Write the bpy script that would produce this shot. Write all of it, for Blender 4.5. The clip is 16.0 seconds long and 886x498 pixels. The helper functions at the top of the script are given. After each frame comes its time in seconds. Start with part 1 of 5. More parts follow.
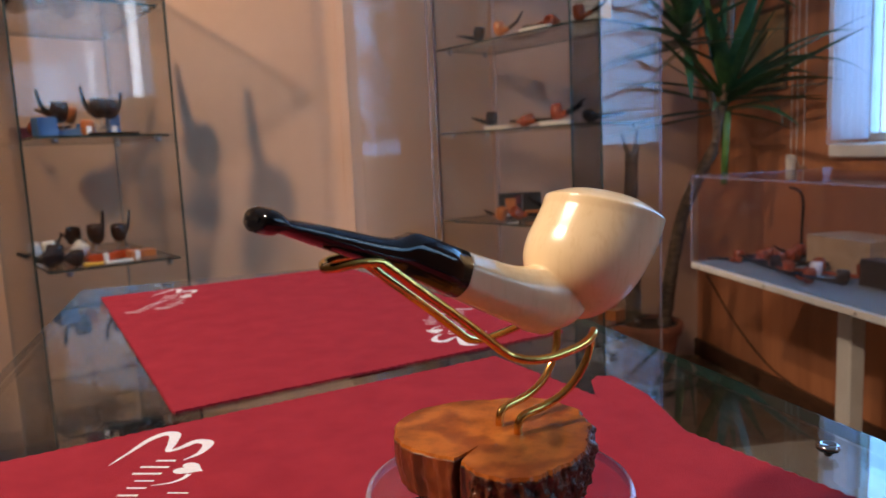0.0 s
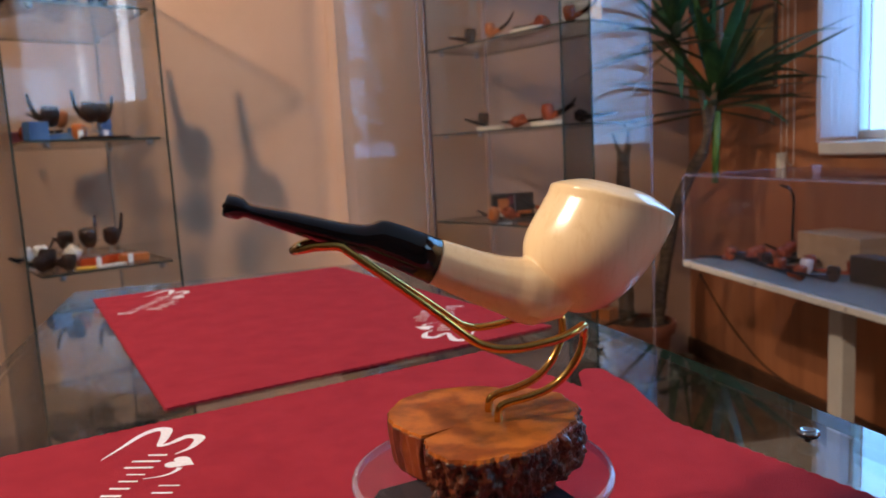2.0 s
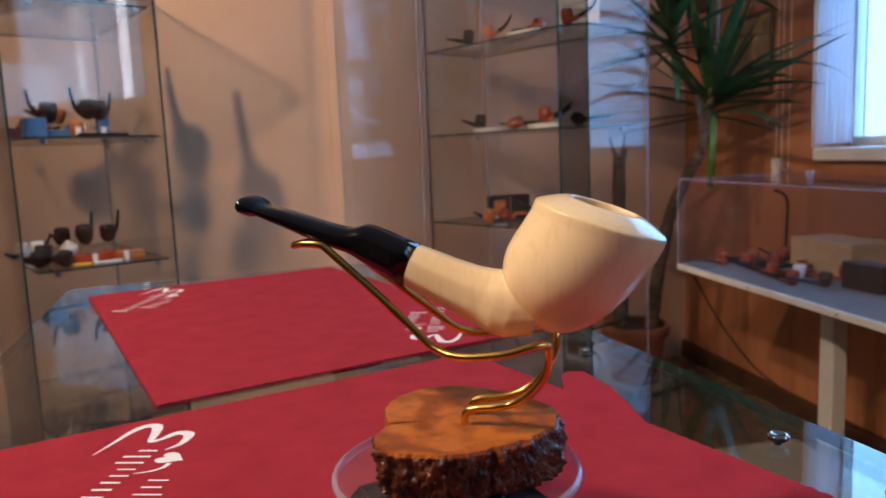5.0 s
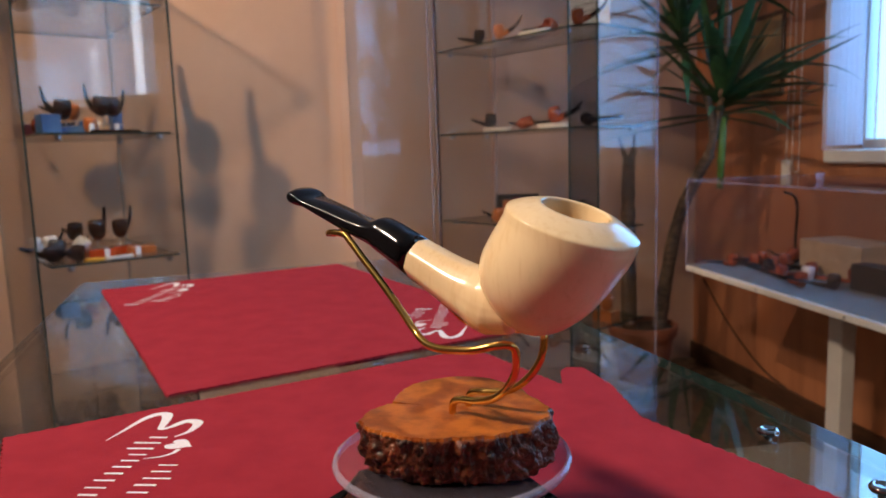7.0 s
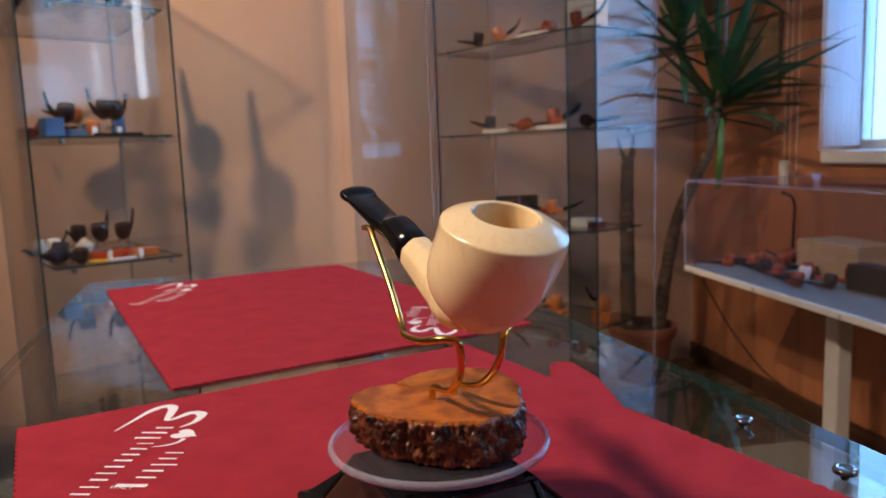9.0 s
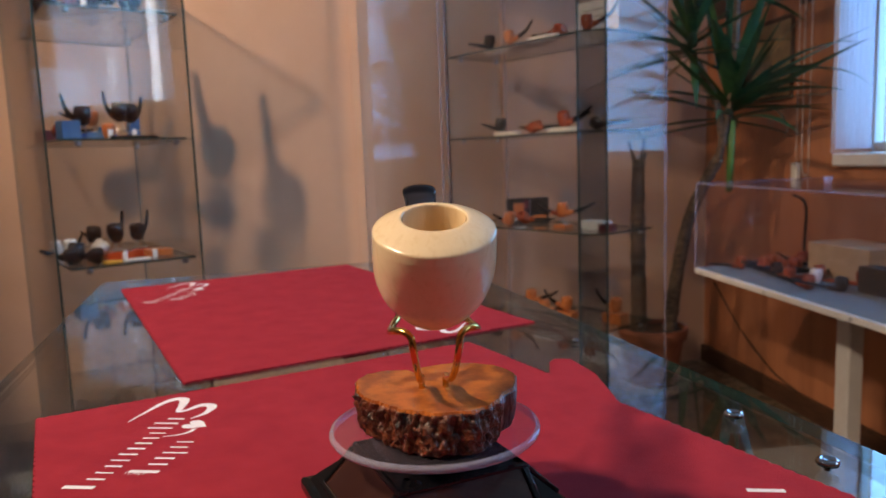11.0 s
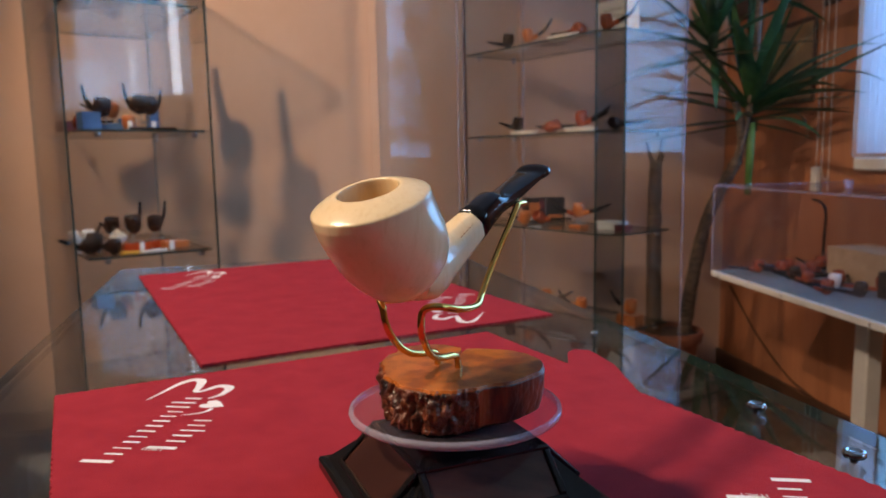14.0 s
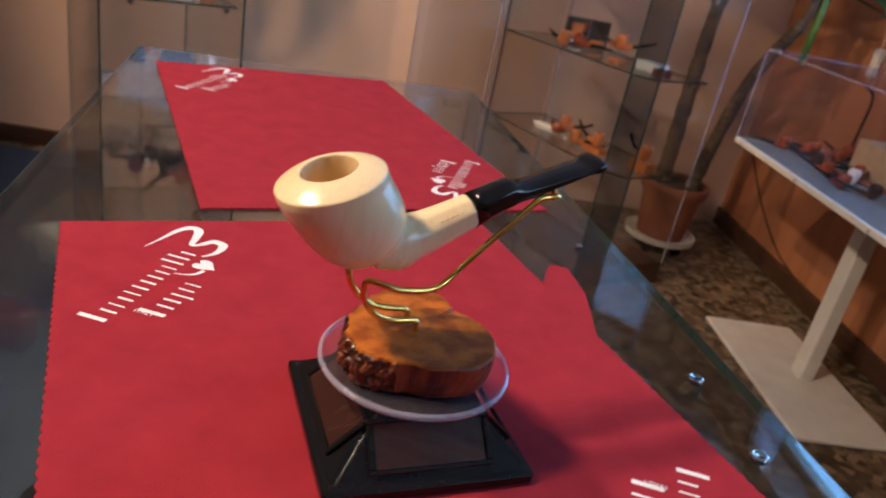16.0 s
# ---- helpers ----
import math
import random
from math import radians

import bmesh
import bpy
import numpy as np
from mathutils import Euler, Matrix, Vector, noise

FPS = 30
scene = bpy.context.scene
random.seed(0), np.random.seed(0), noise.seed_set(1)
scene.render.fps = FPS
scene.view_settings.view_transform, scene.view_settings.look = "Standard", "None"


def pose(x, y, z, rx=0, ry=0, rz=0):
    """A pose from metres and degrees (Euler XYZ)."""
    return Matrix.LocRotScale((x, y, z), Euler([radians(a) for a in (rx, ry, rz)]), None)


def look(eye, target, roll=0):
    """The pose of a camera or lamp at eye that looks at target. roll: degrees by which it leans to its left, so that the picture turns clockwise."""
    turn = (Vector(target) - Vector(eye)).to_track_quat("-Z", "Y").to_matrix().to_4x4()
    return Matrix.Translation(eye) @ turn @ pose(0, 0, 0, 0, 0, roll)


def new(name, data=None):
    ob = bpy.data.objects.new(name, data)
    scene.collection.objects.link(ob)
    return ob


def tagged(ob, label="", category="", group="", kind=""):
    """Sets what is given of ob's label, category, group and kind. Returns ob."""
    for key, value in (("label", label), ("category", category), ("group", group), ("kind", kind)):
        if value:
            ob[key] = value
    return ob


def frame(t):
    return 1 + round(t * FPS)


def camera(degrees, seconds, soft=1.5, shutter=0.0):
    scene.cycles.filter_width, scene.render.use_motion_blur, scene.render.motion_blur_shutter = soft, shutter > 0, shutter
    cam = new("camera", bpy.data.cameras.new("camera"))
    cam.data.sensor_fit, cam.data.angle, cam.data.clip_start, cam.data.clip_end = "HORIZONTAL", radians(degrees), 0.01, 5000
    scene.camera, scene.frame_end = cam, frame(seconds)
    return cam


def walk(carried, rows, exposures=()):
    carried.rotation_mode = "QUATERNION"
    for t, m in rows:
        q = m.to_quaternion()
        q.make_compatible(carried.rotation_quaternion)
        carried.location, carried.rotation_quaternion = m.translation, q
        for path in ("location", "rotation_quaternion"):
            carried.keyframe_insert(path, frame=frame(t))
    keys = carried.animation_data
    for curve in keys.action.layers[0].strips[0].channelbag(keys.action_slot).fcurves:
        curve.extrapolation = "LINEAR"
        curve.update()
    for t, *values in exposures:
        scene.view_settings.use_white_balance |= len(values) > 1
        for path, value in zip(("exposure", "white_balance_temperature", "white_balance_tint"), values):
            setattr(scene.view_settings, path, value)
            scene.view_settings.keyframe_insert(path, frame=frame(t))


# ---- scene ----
cam = camera(63.3, 16.0, soft=1.6, shutter=0.5)
# the lens is focused on the pipe; the shop behind it is a little out of focus
cam.data.dof.use_dof, cam.data.dof.focus_distance, cam.data.dof.aperture_fstop = True, 0.27, 22.0
PATH = [
    (0, (0.3177, -0.2053, 1.0685), (0.6109, 1.7551, 0.8018), -2.59),
    (0.5, (0.3169, -0.2079, 1.0687), (0.6128, 1.7521, 0.8020), -2.59),
    (1, (0.3181, -0.2065, 1.0679), (0.6187, 1.7530, 0.8031), -2.69),
    (1.5, (0.3192, -0.2090, 1.0661), (0.6237, 1.7502, 0.8041), -3.09),
    (2, (0.3204, -0.2116, 1.0653), (0.6296, 1.7469, 0.8033), -3.09),
    (2.5, (0.3206, -0.2138, 1.0655), (0.6339, 1.7438, 0.8021), -2.98),
    (3, (0.3237, -0.2150, 1.0667), (0.6419, 1.7418, 0.8031), -2.78),
    (3.5, (0.3229, -0.2162, 1.0659), (0.6420, 1.7406, 0.8031), -2.67),
    (4, (0.3230, -0.2174, 1.0681), (0.6432, 1.7395, 0.8080), -2.46),
    (6.5, (0.3281, -0.2320, 1.0691), (0.6293, 1.7271, 0.8025), -2.00),
    (7, (0.3273, -0.2343, 1.0691), (0.6173, 1.7268, 0.8045), -1.90),
    (7.5, (0.3295, -0.2386, 1.0701), (0.6184, 1.7226, 0.8055), -2.00),
    (8, (0.3287, -0.2439, 1.0701), (0.6185, 1.7175, 0.8075), -2.10),
    (8.5, (0.3302, -0.2499, 1.0701), (0.6183, 1.7120, 0.8096), -2.09),
    (9, (0.3296, -0.2540, 1.0701), (0.6161, 1.7082, 0.8096), -2.08),
    (11.5, (0.3343, -0.2700, 1.0696), (0.5750, 1.7003, 0.8243), -1.79),
    (12, (0.3332, -0.2688, 1.0675), (0.5631, 1.7052, 0.8422), -1.50),
    (12.5, (0.3321, -0.2676, 1.0654), (0.5581, 1.7076, 0.8471), -1.50),
    (13, (0.3301, -0.2656, 1.0643), (0.5511, 1.7098, 0.8432), -1.40),
    (13.5, (0.3290, -0.2646, 1.0642), (0.5432, 1.7110, 0.8382), -1.40),
    (14, (0.3300, -0.2667, 1.0611), (0.5453, 1.7057, 0.8093), -1.09),
    (14.5, (0.3279, -0.2617, 1.0630), (0.5693, 1.6942, 0.7225), 0.11),
    (15, (0.3200, -0.2556, 1.0823), (0.6235, 1.6531, 0.5675), 3.28),
    (15.5, (0.3190, -0.2594, 1.1027), (0.5834, 1.5936, 0.3980), 7.86),
    (16, (0.3350, -0.2582, 1.1350), (0.5494, 1.5545, 0.3176), 11.24),
]
walk(cam, [(t, look(eye, target, roll)) for t, eye, target, roll in PATH], [(0.0, 0.31), (14.5, 0.31), (15.0, 0.37), (15.5, 0.52), (16.0, 0.58)])

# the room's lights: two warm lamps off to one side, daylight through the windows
world = bpy.data.worlds.new("world")
scene.world = world
world.use_nodes = True
sky = world.node_tree.nodes.new("ShaderNodeTexSky")
sky.sky_type, sky.sun_disc, sky.sun_elevation, sky.sun_rotation = "NISHITA", False, radians(38), radians(200)
world.node_tree.links.new(sky.outputs[0], world.node_tree.nodes["Background"].inputs[0])
world.node_tree.nodes["Background"].inputs[1].default_value = 0.15


def lamp(name, kind, place, energy, colour, size, target=None):
    light = bpy.data.lights.new(name, kind)
    light.energy, light.color = energy, colour
    if kind == "AREA":
        light.shape, light.size, light.size_y = "RECTANGLE", size[0], size[1]
    else:
        light.shadow_soft_size = size
    ob = new(name, light)
    ob.matrix_world = look(place, target) if target else pose(*place)
    return ob


sun = lamp("sun", "SUN", (-6, -2, 7), 3.0, (1.0, 0.93, 0.85), 0.5, (0, 0, 0))
sun.data.angle = radians(0.5)
wash = lamp("ceiling_spot", "SPOT", (-0.52, 1.17, 2.41), 84, (1.0, 0.70, 0.455), 0.030, (0.30, 2.80, 1.15))
wash.data.spot_size, wash.data.spot_blend = radians(86), 0.45
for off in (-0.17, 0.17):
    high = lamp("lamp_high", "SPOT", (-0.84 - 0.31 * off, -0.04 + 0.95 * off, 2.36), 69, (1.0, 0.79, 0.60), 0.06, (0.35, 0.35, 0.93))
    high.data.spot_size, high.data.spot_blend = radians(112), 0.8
lamp("window_daylight", "AREA", (2.33, 2.00, 1.77), 42, (0.14, 0.43, 1.0), (2.55, 1.47), (1.0, 2.00, 1.77))
lamp("near_window_daylight", "AREA", (2.33, -1.14, 2.02), 3, (0.30, 0.56, 1.0), (0.92, 0.95), (1.0, -1.14, 2.02))
lamp("near_window_gap", "AREA", (2.33, -0.60, 2.02), 2.2, (0.80, 0.88, 1.0), (0.09, 0.95), (1.0, -0.60, 2.02))
scene.cycles.transparent_max_bounces = 32

# ---- materials ----


def material(name, base, rough=0.5, metal=0.0, spec=0.5, coat=0.0):
    m = bpy.data.materials.new(name)
    m.use_nodes = True
    b = m.node_tree.nodes["Principled BSDF"]
    b.inputs["Base Color"].default_value = (*base, 1)
    b.inputs["Roughness"].default_value = rough
    b.inputs["Metallic"].default_value = metal
    b.inputs["Specular IOR Level"].default_value = spec
    b.inputs["Coat Weight"].default_value = coat
    b.inputs["Coat Roughness"].default_value = 0.08
    return m


def node(m, kind, **values):
    n = m.node_tree.nodes.new(kind)
    for key, value in values.items():
        n.inputs[key].default_value = value
    return n


def link(m, a, b):
    m.node_tree.links.new(a, b)


def noisy(name, dark, light, scale, rough=0.5, bump=0.0, detail=6.0, stretch=(1, 1, 1), fine=0.0, metal=0.0, coat=0.0, low=0.35, high=0.65, spec=0.5):
    """Two tones mixed by noise at two scales, with a fine relief."""
    m = material(name, light, rough, metal, spec, coat)
    b = m.node_tree.nodes["Principled BSDF"]
    coord = node(m, "ShaderNodeTexCoord")
    mapping = node(m, "ShaderNodeMapping", Scale=stretch)
    link(m, coord.outputs["Object"], mapping.inputs["Vector"])
    n = node(m, "ShaderNodeTexNoise", Scale=scale, Detail=detail, Roughness=0.6)
    link(m, mapping.outputs[0], n.inputs["Vector"])
    ramp = node(m, "ShaderNodeValToRGB")
    ramp.color_ramp.elements[0].position, ramp.color_ramp.elements[0].color = low, (*dark, 1)
    ramp.color_ramp.elements[1].position, ramp.color_ramp.elements[1].color = high, (*light, 1)
    link(m, n.outputs["Fac"], ramp.inputs[0])
    link(m, ramp.outputs[0], b.inputs["Base Color"])
    if bump:
        n2 = node(m, "ShaderNodeTexNoise", Scale=fine or scale * 6, Detail=3.0)
        link(m, mapping.outputs[0], n2.inputs["Vector"])
        bm_node = node(m, "ShaderNodeBump", Strength=bump, Distance=0.002)
        link(m, n2.outputs["Fac"], bm_node.inputs["Height"])
        link(m, bm_node.outputs[0], b.inputs["Normal"])
    return m


def clear(name, tint, gloss_rough=0.02, ior=1.45, haze=0.0, haze_tint=(1, 1, 1), edge=0.9, fall=4.6):
    """Thin clear glass or acrylic: see-through, with a Fresnel gloss."""
    m = bpy.data.materials.new(name)
    m.use_nodes = True
    m.node_tree.nodes.clear()
    out = node(m, "ShaderNodeOutputMaterial")
    see = node(m, "ShaderNodeBsdfTransparent", Color=(*tint, 1))
    shine = node(m, "ShaderNodeBsdfGlossy", Roughness=gloss_rough)
    facing = node(m, "ShaderNodeLayerWeight", Blend=0.5)
    steep = node(m, "ShaderNodeMath")
    steep.operation = "POWER"
    steep.inputs[1].default_value = fall
    base = ((ior - 1) / (ior + 1)) ** 2
    fresnel = node(m, "ShaderNodeMath")
    fresnel.operation = "MULTIPLY_ADD"
    fresnel.inputs[1].default_value, fresnel.inputs[2].default_value = edge, base
    mix = node(m, "ShaderNodeMixShader")
    link(m, facing.outputs["Facing"], steep.inputs[0])
    link(m, steep.outputs[0], fresnel.inputs[0])
    link(m, fresnel.outputs[0], mix.inputs[0])
    link(m, shine.outputs[0], mix.inputs[2])
    if haze:
        dull = node(m, "ShaderNodeBsdfDiffuse", Color=(*haze_tint, 1))
        dim = node(m, "ShaderNodeMixShader", Fac=haze)
        link(m, see.outputs[0], dim.inputs[1])
        link(m, dull.outputs[0], dim.inputs[2])
        link(m, dim.outputs[0], mix.inputs[1])
    else:
        link(m, see.outputs[0], mix.inputs[1])
    link(m, mix.outputs[0], out.inputs[0])
    return m


WALL = noisy("peach_wall_paint", (0.65, 0.405, 0.26), (0.72, 0.465, 0.31), 3.0, 0.75, 0.15, fine=90, low=0.3, high=0.7)
WALL_MAUVE = noisy("mauve_wall_paint", (0.52, 0.35, 0.275), (0.59, 0.40, 0.32), 3.0, 0.7, 0.12, fine=90)
CEILING = noisy("white_ceiling_paint", (0.72, 0.69, 0.64), (0.78, 0.75, 0.70), 4.0, 0.8, 0.1, fine=60)
PANELLING = noisy("brown_wood_panelling", (0.35, 0.132, 0.060), (0.46, 0.188, 0.090), 2.2, 0.42, 0.08, stretch=(6, 6, 0.7), fine=30)
DARK_WOOD = noisy("dark_brown_wood", (0.045, 0.02, 0.012), (0.09, 0.04, 0.022), 8, 0.4, 0.1, stretch=(1, 1, 6))
PALE_WOOD = noisy("pale_wood", (0.42, 0.29, 0.17), (0.52, 0.37, 0.23), 6, 0.5, 0.08, stretch=(1, 6, 6))
CARPET = noisy("blue_carpet", (0.022, 0.035, 0.06), (0.04, 0.06, 0.10), 60, 0.95, 0.4, fine=400)
FELT_RED = noisy("red_felt", (0.295, 0.018, 0.031), (0.395, 0.029, 0.043), 42, 0.95, 0.5, detail=9.0, fine=1900, spec=0.15, low=0.25, high=0.75)
PRINT_WHITE = noisy("white_print", (0.72, 0.66, 0.66), (0.84, 0.80, 0.80), 500, 0.8)
MAPLE = noisy("cream_lacquered_wood", (0.83, 0.60, 0.345), (0.91, 0.72, 0.45), 38, 0.24, 0.0, stretch=(1, 1, 0.35), coat=0.35, low=0.25, high=0.75)
_c = node(MAPLE, "ShaderNodeTexCoord")
_m = node(MAPLE, "ShaderNodeMapping", Scale=(1.0, 1.0, 0.12), Rotation=(0.0, 0.35, 0.0))
_n = node(MAPLE, "ShaderNodeTexNoise", Scale=420.0, Detail=4.0, Roughness=0.7)
_r = node(MAPLE, "ShaderNodeValToRGB")
_r.color_ramp.elements[0].position, _r.color_ramp.elements[0].color = 0.30, (0.80, 0.68, 0.54, 1)
_r.color_ramp.elements[1].position, _r.color_ramp.elements[1].color = 0.50, (1, 1, 1, 1)
_x = node(MAPLE, "ShaderNodeMix")
_x.data_type, _x.blend_type = "RGBA", "MULTIPLY"
_x.inputs[0].default_value = 0.32
_b = MAPLE.node_tree.nodes["Principled BSDF"].inputs["Base Color"]
link(MAPLE, _c.outputs["Object"], _m.inputs["Vector"])
link(MAPLE, _m.outputs[0], _n.inputs["Vector"])
link(MAPLE, _n.outputs["Fac"], _r.inputs[0])
link(MAPLE, _b.links[0].from_socket, _x.inputs[6])
link(MAPLE, _r.outputs[0], _x.inputs[7])
link(MAPLE, _x.outputs[2], _b)
MAPLE_RAW = noisy("pale_bare_wood", (0.68, 0.46, 0.23), (0.78, 0.57, 0.32), 90, 0.5, 0.1, stretch=(1, 1, 0.3))
VULCANITE = noisy("black_vulcanite", (0.004, 0.004, 0.005), (0.007, 0.006, 0.007), 200, 0.12, 0.02, fine=900)
BRASS = noisy("polished_brass_wire", (0.72, 0.43, 0.10), (0.83, 0.54, 0.15), 160, 0.17, 0.03, metal=1.0, fine=600)
BLACK_PLASTIC = noisy("black_plastic", (0.005, 0.005, 0.006), (0.009, 0.008, 0.009), 120, 0.19, 0.03, fine=1200, spec=0.28)
SOLAR = noisy("brown_solar_cell", (0.028, 0.010, 0.009), (0.045, 0.017, 0.013), 30, 0.12, 0.0, stretch=(1, 8, 1))
CHROME = material("chrome", (0.42, 0.41, 0.40), 0.10, 1.0)
STEEL = noisy("brushed_steel", (0.30, 0.29, 0.28), (0.44, 0.43, 0.42), 80, 0.3, metal=1.0)
WHITE_PAINT = noisy("white_lacquer", (0.66, 0.62, 0.57), (0.74, 0.70, 0.65), 12, 0.4, 0.05, fine=150)
GREY_FELT = noisy("grey_green_felt", (0.15, 0.17, 0.16), (0.20, 0.22, 0.20), 30, 0.95, 0.3, fine=800)
TERRACOTTA = noisy("terracotta", (0.23, 0.075, 0.04), (0.32, 0.11, 0.06), 14, 0.7, 0.2)
SOIL = noisy("potting_soil", (0.02, 0.013, 0.01), (0.05, 0.03, 0.02), 50, 0.95, 0.8)
BARK = noisy("yucca_bark", (0.055, 0.035, 0.024), (0.15, 0.10, 0.07), 26, 0.9, 0.9, stretch=(1, 1, 2.5))
LEAF = noisy("yucca_leaf", (0.014, 0.042, 0.016), (0.036, 0.095, 0.030), 14, 0.4, 0.1, stretch=(3, 3, 1))
LEAF_DRY = noisy("dry_yucca_leaf", (0.20, 0.13, 0.07), (0.30, 0.20, 0.11), 14, 0.6, 0.1)
STALK = noisy("green_stalk", (0.07, 0.15, 0.03), (0.12, 0.22, 0.05), 20, 0.5, 0.1)
BRIAR = noisy("red_briar_wood", (0.20, 0.035, 0.014), (0.36, 0.075, 0.028), 60, 0.25, 0.0, coat=0.3, stretch=(1, 1, 0.4))
BRIAR_ORANGE = noisy("orange_briar_wood", (0.40, 0.11, 0.03), (0.52, 0.17, 0.05), 60, 0.28, 0.0, coat=0.3, stretch=(1, 1, 0.4))
BRIAR_RED = noisy("bright_red_briar_wood", (0.42, 0.050, 0.015), (0.56, 0.085, 0.025), 60, 0.22, 0.0, coat=0.4, stretch=(1, 1, 0.4))
BRIAR_DARK = noisy("dark_briar_wood", (0.012, 0.008, 0.007), (0.03, 0.016, 0.012), 60, 0.2, coat=0.3)
MEERSCHAUM = noisy("white_meerschaum", (0.72, 0.68, 0.62), (0.80, 0.77, 0.72), 60, 0.35)
CARD_WHITE = noisy("white_card", (0.74, 0.72, 0.70), (0.80, 0.78, 0.76), 20, 0.8)
CARD_BLUE = noisy("blue_card", (0.04, 0.11, 0.26), (0.07, 0.17, 0.36), 30, 0.5)
CARD_BLACK = noisy("black_card", (0.008, 0.007, 0.007), (0.018, 0.015, 0.014), 30, 0.5)
CARD_YELLOW = noisy("yellow_card", (0.70, 0.38, 0.03), (0.80, 0.46, 0.06), 30, 0.5)
CARD_PLUM = noisy("dark_red_card", (0.10, 0.018, 0.03), (0.15, 0.03, 0.045), 30, 0.5)
PICTURE_TAN = noisy("faded_print", (0.30, 0.19, 0.09), (0.42, 0.28, 0.14), 9, 0.5)
PICTURE_DARK = noisy("dark_print", (0.02, 0.014, 0.012), (0.05, 0.03, 0.025), 9, 0.35)
RUBBER = noisy("black_rubber", (0.012, 0.012, 0.012), (0.02, 0.02, 0.02), 60, 0.8)
CURTAIN = noisy("white_net_curtain", (0.72, 0.70, 0.74), (0.82, 0.80, 0.84), 40, 0.9)
# the net curtain lets light through
_t = node(CURTAIN, "ShaderNodeBsdfTranslucent", Color=(0.86, 0.82, 0.90, 1))
_k = node(CURTAIN, "ShaderNodeMixShader", Fac=0.75)
link(CURTAIN, CURTAIN.node_tree.nodes["Principled BSDF"].outputs[0], _k.inputs[1])
link(CURTAIN, _t.outputs[0], _k.inputs[2])
_h = node(CURTAIN, "ShaderNodeBsdfTransparent")
_g = node(CURTAIN, "ShaderNodeMixShader", Fac=0.5)
link(CURTAIN, _k.outputs[0], _g.inputs[1])
link(CURTAIN, _h.outputs[0], _g.inputs[2])
link(CURTAIN, _g.outputs[0], CURTAIN.node_tree.nodes["Material Output"].inputs[0])
DAYLIGHT = bpy.data.materials.new("hazy_daylight")
DAYLIGHT.use_nodes = True
DAYLIGHT.node_tree.nodes.clear()
_o = node(DAYLIGHT, "ShaderNodeOutputMaterial")
_e = node(DAYLIGHT, "ShaderNodeEmission", Color=(0.32, 0.63, 1.0, 1), Strength=2.3)
link(DAYLIGHT, _e.outputs[0], _o.inputs[0])
GROUND = noisy("outdoor_paving", (0.18, 0.17, 0.16), (0.26, 0.25, 0.23), 2, 0.9)
GLASS = clear("clear_pane", (0.985, 0.988, 0.982))
GLASS_TOP = clear("counter_glass", (0.80, 0.83, 0.84), 0.015, 1.6, edge=0.95, fall=3.5)
# grey tint puts a dark mirror reflection into the corner pane's colour
GLASS_REFLECTION_TINT = clear("reflection_tinted_pane", (0.66, 0.69, 0.71))
GLASS_SHELF = clear("shelf_glass", (0.955, 0.968, 0.965), 0.015, 1.5)
GLASS_EDGE = material("dark_glass_edge", (0.028, 0.045, 0.040), 0.12)
GREY_EDGE = material("grey_glass_edge", (0.16, 0.17, 0.16), 0.15)
WINDOW_GLASS = clear("window_pane", (0.97, 0.98, 0.98))
ACRYLIC = clear("clear_acrylic", (0.955, 0.945, 0.965), 0.04, 1.4, 0.006, (0.8, 0.78, 0.9), 0.5)
ACRYLIC_DISC = clear("smoky_acrylic", (0.90, 0.87, 0.93), 0.05, 1.3, 0.032, (0.60, 0.50, 0.58), 0.16)
ACRYLIC_RIM = clear("polished_acrylic_edge", (0.90, 0.88, 0.97), 0.1, 1.5, 0.25, (0.72, 0.68, 0.86))

# terrazzo: stone chips in a brown binder
TERRAZZO = material("terrazzo", (0.2, 0.15, 0.1), 0.3)
_v = node(TERRAZZO, "ShaderNodeTexVoronoi", Scale=38.0, Randomness=1.0)
_c = node(TERRAZZO, "ShaderNodeTexCoord")
link(TERRAZZO, _c.outputs["Object"], _v.inputs["Vector"])
_r = node(TERRAZZO, "ShaderNodeValToRGB")
_r.color_ramp.elements[0].color, _r.color_ramp.elements[1].color = (0.028, 0.021, 0.015, 1), (0.28, 0.21, 0.14, 1)
_r.color_ramp.elements.new(0.45).color = (0.125, 0.088, 0.054, 1)
_s = node(TERRAZZO, "ShaderNodeSeparateColor")
link(TERRAZZO, _v.outputs["Color"], _s.inputs[0])
link(TERRAZZO, _s.outputs[0], _r.inputs[0])
link(TERRAZZO, _r.outputs[0], TERRAZZO.node_tree.nodes["Principled BSDF"].inputs["Base Color"])

# burl: polished face with wavy growth rings
BURL = material("polished_burl_wood", (0.4, 0.13, 0.03), 0.3, spec=0.3, coat=0.08)
_c = node(BURL, "ShaderNodeTexCoord")
_w = node(BURL, "ShaderNodeTexWave", Scale=26.0, Distortion=9.0, Detail=4.0)
_w.wave_type = "RINGS"
_w.inputs["Detail Scale"].default_value = 2.2
_m = node(BURL, "ShaderNodeMapping", Location=(0.02, 0.006, 0.0))
link(BURL, _c.outputs["Object"], _m.inputs["Vector"])
link(BURL, _m.outputs[0], _w.inputs["Vector"])
_n = node(BURL, "ShaderNodeTexNoise", Scale=55.0, Detail=7.0, Roughness=0.7)
link(BURL, _c.outputs["Object"], _n.inputs["Vector"])
_r = node(BURL, "ShaderNodeValToRGB")
